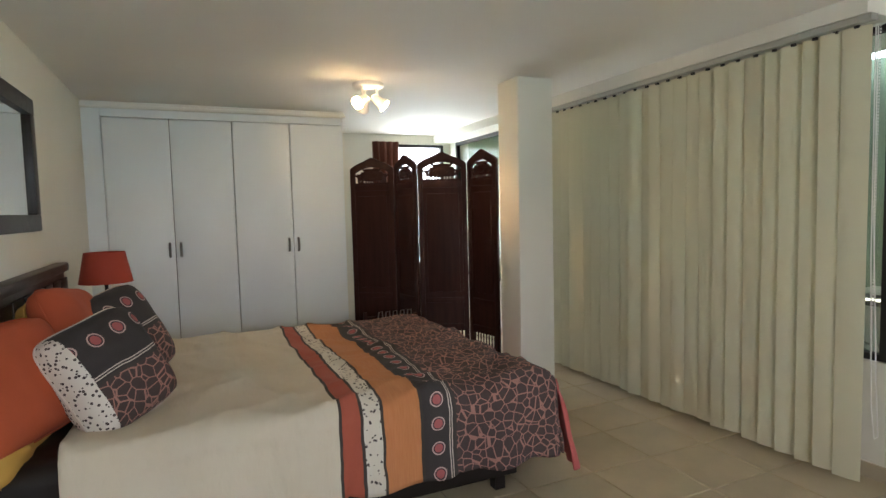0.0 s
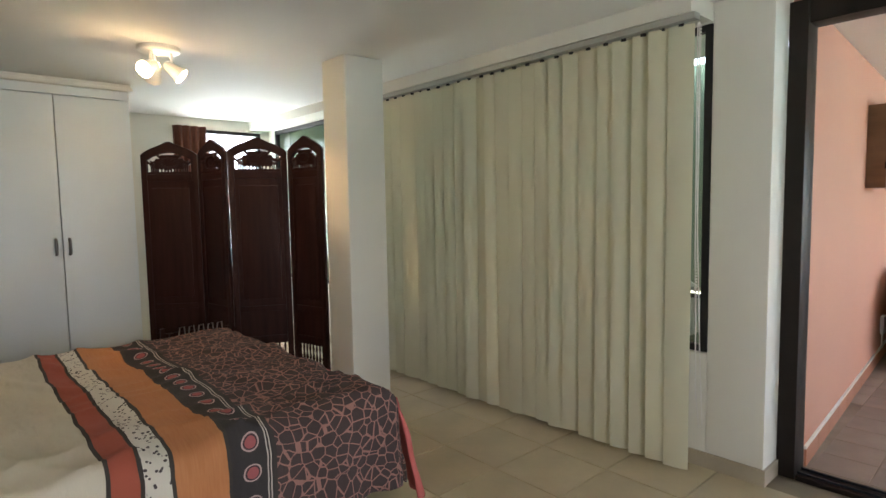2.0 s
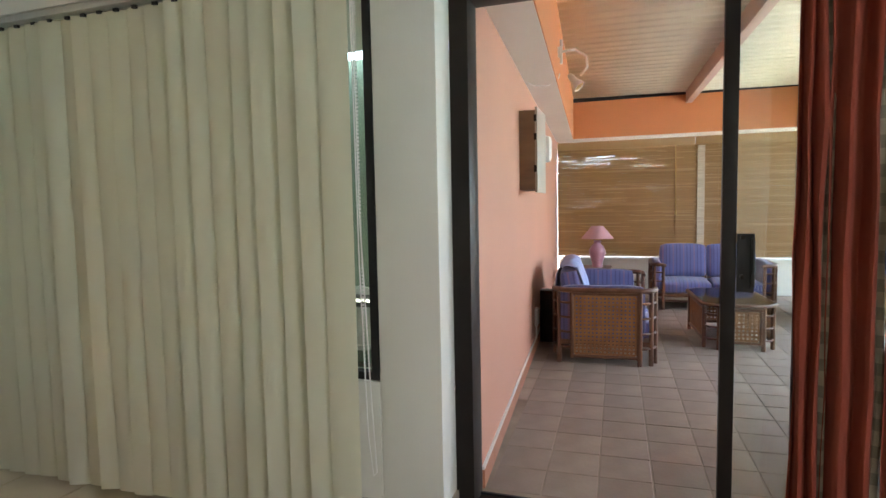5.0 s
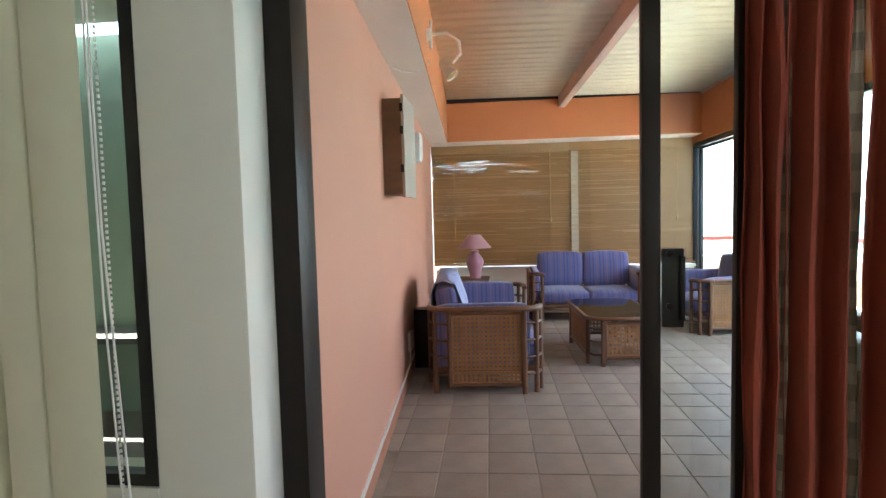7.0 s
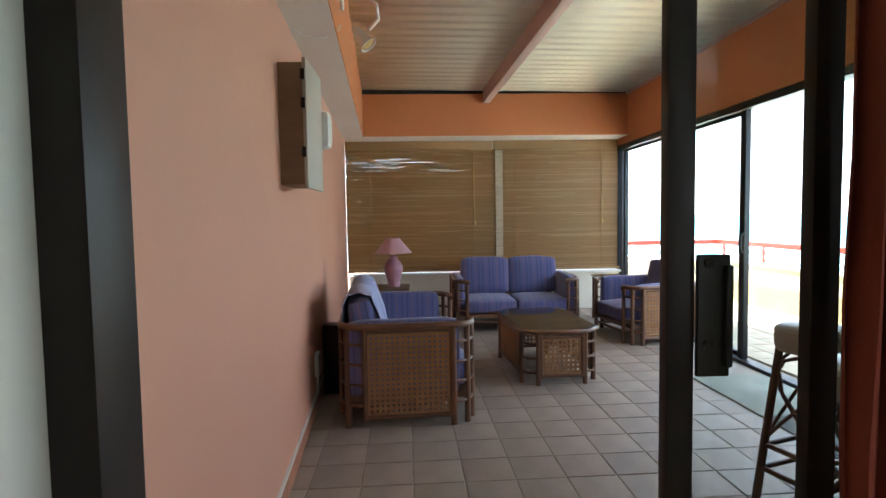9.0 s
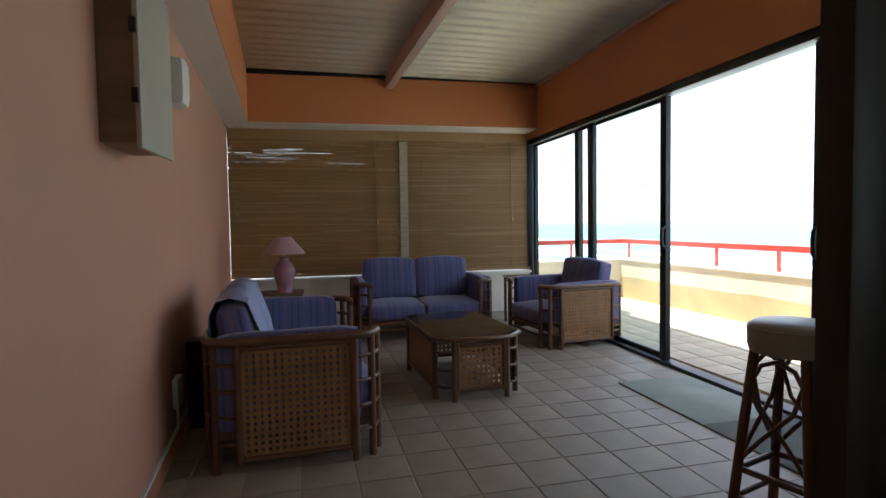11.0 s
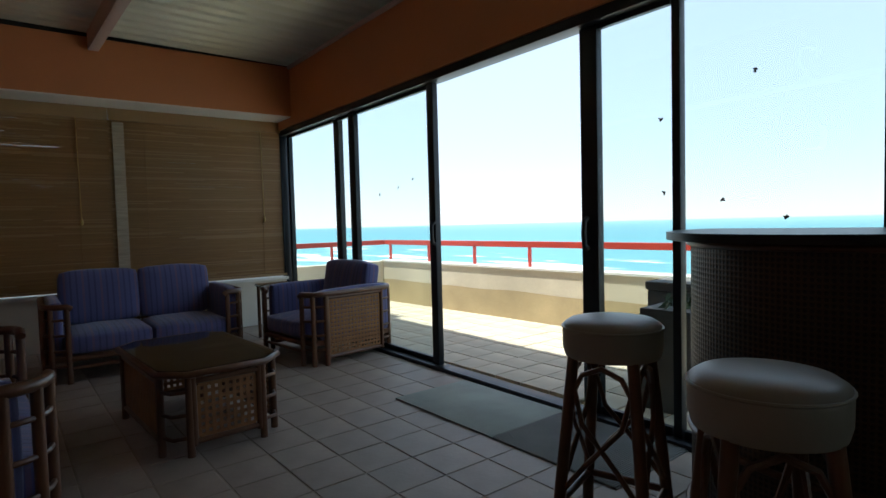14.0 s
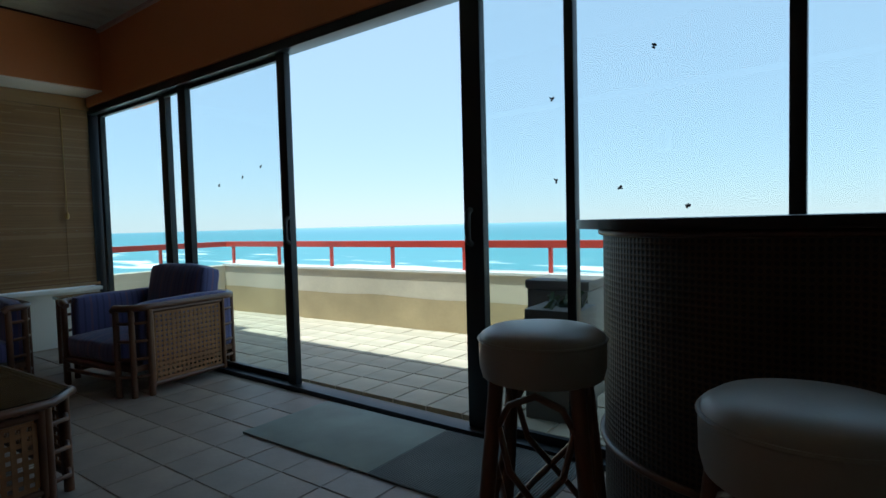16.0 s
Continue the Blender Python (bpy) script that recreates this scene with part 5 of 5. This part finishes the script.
def bamboo_blind(ya, yb, seed, label):
    ob = thing("bamboo_blind", label, "blind", group="bamboo blinds")
    rng = random.Random(seed)
    bm = bmesh.new()
    z = 2.33
    while z > 0.60:
        h = rng.uniform(0.010, 0.015)
        gap = rng.choice((0.0, 0.0003, 0.0007, 0.0015)) if not (2.02 < z < 2.26) else rng.choice((0.0003, 0.001, 0.003, 0.0055))
        y = yb
        while y < ya - 0.02:
            band = seed == 11 and 1.98 < z < 2.27
            ln = rng.uniform(0.12, 0.5) if band else rng.uniform(0.4, 1.4)
            y2 = min(ya, y + ln)
            g = gap if rng.random() < (0.22 + 0.30 * (y > 0.6) if band else 0.5) and (y > -0.2 or gap < 0.002) else 0.0003
            tilt = rng.uniform(-0.0004, 0.0004)
            x = 10.80 + (0.010 if seed == 12 else 0.0) + rng.uniform(-0.004, 0.004)
            vs = bm_box(bm, x, x + 0.004, y, y2, z - h + g * 0.5, z + 0.0006)
            for v in vs:
                v.co.z += tilt * (v.co.y - y)
            y = y2
        z -= h
    part("slats", bm, "bamboo", ob)
    box("valance", 10.775, 10.797, yb + 0.002, min(ya, -0.5185) if seed == 12 else ya, 2.315, 2.438, "bamboo", ob, 0.004)
    box("bottom_rail", 10.79, 10.812, yb + 0.002, min(ya, -0.5185) if seed == 12 else ya, 0.575, 0.605, "bamboo", ob, 0.004)
    if seed == 12:
        # pale board added for the mullion that shows through the slats
        box("edge_band", 10.785, 10.795, ya - 0.16, ya - 0.055, 0.61, 2.30, "streak_pale", ob, label="pale strip standing in for the mullion showing through the slats")
    for y in (ya - 0.35, yb + 0.28):
        tube("cord", [(10.785, y, 2.32), (10.787, y, 0.60)], 0.003, "bamboo", ob, 5)
    tube("pull_cord", [(10.77, yb + 0.28, 2.32), (10.77, yb + 0.27, 1.30)], 0.004, "brass", ob, 5)
    bm = bmesh.new()
    bm_lathe(bm, [(0.006, 0.05), (0.014, 0.03), (0.018, 0.0), (0.008, -0.02)], sides=10)
    part("cord_weight", bm, "brass", ob, smooth=True).matrix_local = pose(10.77, yb + 0.27, 1.26)
    return ob


bamboo_blind(1.577, -0.518, 11, "brown bamboo roll-up blind, drawn down, with light between slats")
bamboo_blind(-0.50, -2.37, 12, "brown bamboo roll-up blind, drawn down beside the glazing")

win = struct(new("window_5"), "dark-framed far window behind the bamboo blinds")
for y0, y1 in ((1.52, 1.56), (-0.66, -0.62), (-2.36, -2.32)):
    box("window_frame", 10.985, 11.03, y0, y1, 0.60, 2.45, "black", win)
for y0, y1 in ((-0.62, 1.52), (-2.32, -0.66)):
    g = box("pane", 11.0, 11.006, y0, y1, 0.60, 2.45, "pane", win)
    g.visible_shadow = False


# bar with rounded end
def bar_outline(off, n=18):
    cx, cy, r = 4.80, -2.14, 0.56 + off
    pts = [(cx + r, -2.30)]
    for k in range(n + 1):
        a = radians(-8 + (112 + 8) * k / n)
        pts.append((cx + r * math.cos(a), cy + r * math.sin(a)))
    pts += [(4.02 - 0.0, -1.36 + off), (4.02, -2.30)]
    return pts


m, nt, b = nodes_of("bar_cane_weave")
uvn = coords(nt, "UV")
sp_ = nt.nodes.new("ShaderNodeSeparateXYZ")
nt.links.new(uvn, sp_.inputs[0])
fu = calc(nt, "SUBTRACT", calc(nt, "FRACT", calc(nt, "MULTIPLY", sp_.outputs[0], 55.0)), 0.5)
fv = calc(nt, "SUBTRACT", calc(nt, "FRACT", calc(nt, "MULTIPLY", sp_.outputs[1], 55.0)), 0.5)
rr = calc(nt, "SQRT", calc(nt, "ADD", calc(nt, "MULTIPLY", fu, fu), calc(nt, "MULTIPLY", fv, fv)))
hole = calc(nt, "LESS_THAN", rr, 0.33)
base = mix(nt, noise_tex(nt, uvn, 30, 4), (0.032, 0.019, 0.010), (0.075, 0.045, 0.024))
nt.links.new(mix(nt, hole, base, (0.008, 0.005, 0.004)), b.inputs["Base Color"])
b.inputs["Roughness"].default_value = 0.5
bump(nt, b, rr, 0.7, 0.006)
M["bar_weave"] = m

bar = thing("bar_counter", "cane-fronted bar counter with rounded end and dark top", "bar")
bm = bmesh.new()
uvl = bm.loops.layers.uv.new("UVMap")
ol = bar_outline(0.0)
run = 0.0
lo, hi, acc = [], [], []
for i, (x, y) in enumerate(ol):
    if i:
        run += math.dist(ol[i - 1], (x, y))
    lo.append(bm.verts.new((x, y, 0.0)))
    hi.append(bm.verts.new((x, y, 1.086)))
    acc.append(run)
for i in range(len(ol) - 1):
    f = bm.faces.new((lo[i], lo[i + 1], hi[i + 1], hi[i]))
    for l, (u, v) in zip(f.loops, ((acc[i], 0), (acc[i + 1], 0), (acc[i + 1], 1.06), (acc[i], 1.06))):
        l[uvl].uv = (u, v)
body = part("body", bm, "bar_weave", bar, "woven cane front", smooth=True)
bm = bmesh.new()
bm_prism(bm, bar_outline(0.09), 1.085, 1.115)
bmesh.ops.bevel(bm, geom=[e for e in bm.edges if abs(e.verts[0].co.z - e.verts[1].co.z) < 1e-4], offset=0.008, segments=2, affect="EDGES")
part("bar_top", bm, "black_wood", bar, "dark polished bar top", smooth=True)
for z, r in ((1.072, 0.012), (0.36, 0.013), (0.02, 0.018)):
    tube("trim_ring", [(x, y, z) for x, y in bar_outline(0.006)[:-1]], r, "rattan", bar, 8)


# bar stools
def bar_stool(m, turn):
    ob = thing("bar_stool", "bar stool with cream vinyl seat and dark rattan legs", "stool", m @ pose(0, 0, 0, 0, 0, turn), "bar stools")
    bm = bmesh.new()
    bm_lathe(bm, [(0.135, 0.715), (0.155, 0.720), (0.162, 0.745), (0.163, 0.795), (0.158, 0.818), (0.138, 0.830), (0.09, 0.838), (0.04, 0.841), (0.004, 0.8415)], sides=44)
    seat = part("seat", bm, "cream_vinyl", ob, "padded cream vinyl seat", smooth=True)
    tube("piping", [(0.163 * math.cos(math.tau * k / 40), 0.163 * math.sin(math.tau * k / 40), 0.808) for k in range(40)], 0.004, "cream_vinyl", seat, 6, closed=True)
    tops = [(0.098, 0.098), (-0.098, 0.098), (-0.098, -0.098), (0.098, -0.098)]
    for x, y in tops:
        tube("leg", [(x, y, 0.72), (x * 1.37, y * 1.37, 0.32), (x * 1.65, y * 1.65, -0.006)], 0.019, "rattan", ob, 10, 0.021)

    def at(c, z):
        k = 1 + 0.65 * (0.72 - z) / 0.72
        return Vector((c[0] * k, c[1] * k, z))

    for i in range(4):
        a, b = tops[i], tops[(i + 1) % 4]
        for z in (0.16, 0.27):
            tube("stretcher", [at(a, z), at(b, z)], 0.013, "rattan", ob, 8)
        tube("cross_brace", [at(a, 0.30), at(a, 0.40).lerp(at(b, 0.40), 0.30), at(a, 0.52).lerp(at(b, 0.52), 0.78), at(b, 0.66)], 0.009, "rattan", ob, 7)
        tube("cross_brace", [at(b, 0.30), at(b, 0.40).lerp(at(a, 0.40), 0.30), at(b, 0.52).lerp(at(a, 0.52), 0.78), at(a, 0.66)], 0.009, "rattan", ob, 7)
        p, q = at(a, 0.61), at(b, 0.61)
        hoop = [p.lerp(q, 0.04), p.lerp(q, 0.2) + Vector((0, 0, 0.06)), p.lerp(q, 0.5) + Vector((0, 0, 0.085)), p.lerp(q, 0.8) + Vector((0, 0, 0.06)), p.lerp(q, 0.96)]
        tube("hoop", hoop, 0.009, "rattan", ob, 7)
    return ob


bar_stool(pose(5.195, -1.22, 0.0) @ Matrix.Diagonal((0.95, 0.95, 1.03, 1)), 18)
bar_stool(pose(4.62, -0.95, 0.0) @ Matrix.Diagonal((0.93, 0.93, 1.02, 1)), 40)

# door mat in two weaves
mat = thing("door_mat", "grey-green floor mat before the sliding window", "mat", pose(6.42, -2.02, 0, 0, 0, 1.5))
box("carpet", -0.08, 0.85, -0.30, 0.31, 0.0, 0.012, "mat_green", mat, 0.003)
bm = bmesh.new()
for k in range(60):
    x = -0.85 + k * 0.0128
    bm_box(bm, x, x + 0.007, -0.30, 0.31, 0.0, 0.012)
bm_box(bm, -0.86, -0.083, -0.30, 0.31, 0.0, 0.005)
part("rubber_ribs", bm, "mat_rubber", mat, "ribbed dark rubber")

# meter box, vent, socket and wiring on the pink wall
BX = 0.28
mb = thing("meter_box", "shallow brown wall box with a pale front", "box")
y5 = pink_y(5.75)
box("body", 5.33 + BX, 5.74 + BX, y5 - 0.13, y5 - 0.012 + 0.02, 1.545, 2.15, "box_brown", mb, 0.005)
box("door", 5.315 + BX, 5.755 + BX, y5 - 0.150, y5 - 0.131, 1.525, 2.17, "box_front", mb, 0.004)
for z in (1.68, 1.92, 2.06):
    box("hinge", 5.30 + BX, 5.316 + BX, y5 - 0.145, y5 - 0.125, z, z + 0.05, "dark_bronze", mb)
vb = box("chime_box", 6.22, 6.37, pink_y(6.3) - 0.20, pink_y(6.3) + 0.004, 1.80, 2.03, "white_plastic", None, 0.045)
tagged(vb, "white plastic door chime on the pink wall", "chime")
sk = thing("wall_socket", "white plug socket low on the pink wall", "socket")
box("plate", 6.74, 6.88, pink_y(6.8) - 0.03, pink_y(6.8) + 0.006, 0.24, 0.40, "white_plastic", sk, 0.004)
tube("conduit", [(6.81, pink_y(6.8) - 0.01, 0.25), (6.81, pink_y(6.8) - 0.01, 0.10)], 0.008, "white_plastic", sk, 6)
# dark box added in place of the sofa's shadow by the wall
bx = box("speaker_box", 7.10, 7.26, pink_y(7.1) - 0.17, pink_y(7.1) - 0.02, -0.004, 0.54, "black_wood", None, 0.006)
tagged(bx, "dark box standing in for shadow behind the sofa", "speaker")
# spotlight on the beam
by = pink_y(6.2) - 0.262
wl = thing("wall_spotlight", "white goose-neck spotlight on the orange beam", "lamp", pose(-0.12, 0.004, -0.18))
tube("base", [(6.35, by + 0.004, 2.90), (6.35, by - 0.03, 2.90)], 0.045, "white_plastic", wl, 16)
tube("clamp", [(6.35, by - 0.03, 2.80), (6.35, by - 0.03, 3.0)], 0.012, "white_plastic", wl, 8)
tube("neck", [(6.35, by - 0.03, 2.90), (6.40, by - 0.14, 2.92), (6.42, by - 0.23, 2.86), (6.42, by - 0.24, 2.77), (6.40, by - 0.18, 2.70)], 0.012, "white_plastic", wl, 8)
bm = bmesh.new()
bm_lathe(bm, [(0.014, 0.10), (0.026, 0.08), (0.03, 0.02), (0.055, -0.05), (0.05, -0.05), (0.024, 0.02)], cap=False, sides=24)
part("head", bm, "white_plastic", wl, smooth=True).matrix_local = pose(6.39, by - 0.15, 2.64, -38, 12, 0)
bm = bmesh.new()
bm_lathe(bm, [(0.012, 0.02), (0.045, -0.04), (0.002, -0.042)], sides=18)
part("bulb", bm, "brass", wl, smooth=True).matrix_local = pose(6.39, by - 0.15, 2.64, -38, 12, 0)
wire = tube("wire", [(6.02, pink_y(6.02) - 0.004, 2.45), (6.08, pink_y(6.1) - 0.08, 2.425), (6.15, pink_y(6.1) - 0.18, 2.43), (6.22, by - 0.004, 2.50), (6.28, by - 0.006, 2.55)], 0.005, "white_plastic", None, 6)
tagged(wire, "loose thin white wire below the beam", "wire")
# concrete planter outside, with a dry plant
pl = thing("planter", "dark square planter on the terrace", "planter", pose(5.97, -2.93, -0.04, 0, 0, 5))
bm = bmesh.new()
bm_box(bm, -0.16, 0.16, -0.16, 0.16, 0.0, 0.66, 0.015)
part("pot", bm, "concrete_pot", pl, smooth=True)
rng = random.Random(9)
for k in range(26):
    a, r = rng.uniform(0, math.tau), rng.uniform(0.02, 0.13)
    x, y = r * math.cos(a), r * math.sin(a)
    bm = bmesh.new()
    bm_box(bm, -0.012, 0.012, -0.002, 0.002, 0, rng.uniform(0.05, 0.12))
    part("leaf", bm, "leaf", pl).matrix_local = pose(x, y, 0.65, rng.uniform(-50, 50), rng.uniform(-50, 50), rng.uniform(0, 360))
bl = thing("cool_box", "grey-blue plastic box on the terrace", "box", pose(6.12, -3.32, -0.04, 0, 0, 5))
box("body", -0.2, 0.2, -0.17, 0.17, 0, 0.72, "mat_rubber", bl, 0.02)
box("lid", -0.21, 0.21, -0.18, 0.18, 0.72, 0.78, "concrete_pot", bl, 0.015)
# dead leaves caught in the panes' cobwebs
rng = random.Random(4)
for x, z in ((5.735, 1.30), (5.75, 1.68), (5.28, 1.83), (5.43, 1.25), (5.15, 1.16), (8.05, 1.55), (8.28, 1.49), (8.6, 1.45), (5.60, 1.09)):
    bm = bmesh.new()
    for k in range(3):
        bm_box(bm, -0.011, 0.011, -0.002, 0.002, -0.003, 0.003, 0, pose(rng.uniform(-0.004, 0.004), 0, rng.uniform(-0.004, 0.004), 0, rng.uniform(0, 180), 0))
    ob = part("sticker", bm, "black")
    ob.location = (x, GLAZ_Y - 0.0155, z)
    tagged(ob, "tiny dark leaf scrap stuck on the glass", "scrap", "scraps on the panes")

# ---- tiles ----


def tile_mesh(w, d, h, bevel, name):
    bm = bmesh.new()
    lo = [bm.verts.new(c) for c in ((-w / 2, -d / 2, 0), (w / 2, -d / 2, 0), (w / 2, d / 2, 0), (-w / 2, d / 2, 0))]
    md = [bm.verts.new(c) for c in ((-w / 2, -d / 2, h - bevel), (w / 2, -d / 2, h - bevel), (w / 2, d / 2, h - bevel), (-w / 2, d / 2, h - bevel))]
    b = bevel
    hi = [bm.verts.new(c) for c in ((-w / 2 + b, -d / 2 + b, h), (w / 2 - b, -d / 2 + b, h), (w / 2 - b, d / 2 - b, h), (-w / 2 + b, d / 2 - b, h))]
    bm.faces.new(hi)
    for p, q in ((lo, md), (md, hi)):
        for i in range(4):
            bm.faces.new((p[i], p[(i + 1) % 4], q[(i + 1) % 4], q[i]))
    me = bpy.data.meshes.new(name)
    bm.normal_update()
    bm.to_mesh(me)
    bm.free()
    return me


def lay_tiles(parent, material, x0, x1, y0, y1, pitch_x, pitch_y, gap, z, ox, oy, near, limit=300, wobble=0.0015, turn=0.0, keep=None, lean=0.15):
    """Square tiles: those nearest to a stretch of the plan are parts, the rest one joined part."""
    me = tile_mesh(pitch_x - gap, pitch_y - gap, -z, 0.003, "tile")
    me.materials.append(M[material])
    rng = random.Random(21)
    spots = []
    rot = Matrix.Rotation(radians(turn), 4, "Z")
    for i in range(-60, 80):
        for j in range(-60, 80):
            c = rot @ Vector((ox + (i + 0.5) * pitch_x, oy + (j + 0.5) * pitch_y, 0))
            if x0 + pitch_x * 0.3 < c.x < x1 - pitch_x * 0.3 and y0 + pitch_y * 0.3 < c.y < y1 - pitch_y * 0.3 and (keep is None or keep(c.x, c.y)):
                spots.append(c)
    spots.sort(key=lambda c: min((c.x - nx) ** 2 + (c.y - ny) ** 2 for nx, ny in near))
    rest_v, rest_f = [], []
    for k, c in enumerate(spots):
        m = Matrix.Translation((c.x, c.y, z + rng.uniform(-wobble, wobble))) @ pose(0, 0, 0, rng.uniform(-lean, lean), rng.uniform(-lean, lean), turn + rng.uniform(-lean, lean))
        if k < limit:
            ob = new("tile", me)
            ob.parent = parent
            ob.matrix_local = m
        else:
            n = len(rest_v)
            rest_v += [m @ v.co for v in me.vertices]
            rest_f += [[n + q for q in p.vertices] for p in me.polygons]
    if rest_f:
        r = bpy.data.meshes.new("tiles")
        r.from_pydata(rest_v, [], rest_f)
        r.materials.append(M[material])
        ob = new("tiles", r)
        ob.parent = parent
        tagged(ob, kind="stuff")


O = bpy.data.objects
lay_tiles(O["floor_sunroom"], "floor_quarry_tile", 3.88, 10.9, -2.36, 1.75, 0.268, 0.268, 0.0065, -0.007, 5.585, 0.759, ((5, 0), (6.5, -0.5), (7.5, -1.2)), turn=1.2,
          keep=lambda x, y: y < pink_y(x) + 0.05)
lay_tiles(O["floor_bedroom"], "floor_cream_tile", -0.6, 3.86, -2.5, 6.9, 0.43, 0.43, 0.006, -0.012, 2.704, 2.722, ((2.8, 2.0), (3, 3)), wobble=0.0002, turn=0.0, lean=0.02)
lay_tiles(O["floor_terrace"], "terrace_tile", 3.0, 11.56, -4.9, -2.44, 0.268, 0.268, 0.010, -0.040, 5.585, 0.759, ((7, -3), (8, -3.3)), turn=1.2)
# terracotta skirting tiles along the pink wall, white line above
sk = struct(new("baseboard_pink"), "terracotta tile skirting with a white top line")
x = 3.95
while x < 10.6:
    bm = bmesh.new()
    bm_box(bm, -0.148, 0.148, -0.010, 0.0, 0, 0.105, 0.002)
    t_ = part("tile", bm, "terracotta", sk)
    t_.matrix_local = pose(x + 0.15, pink_y(x + 0.15) - 0.001, -0.002, 0, 0, 3.75)
    x += 0.30
bm = bmesh.new()
vs = bm_box(bm, 0, 6.8, -0.013, 0.0, 0.105, 0.122)
t_ = part("bead", bm, "trim_white", sk, "white painted bead")
t_.matrix_local = pose(3.93, pink_y(3.93) - 0.001, 0, 0, 0, 3.75)
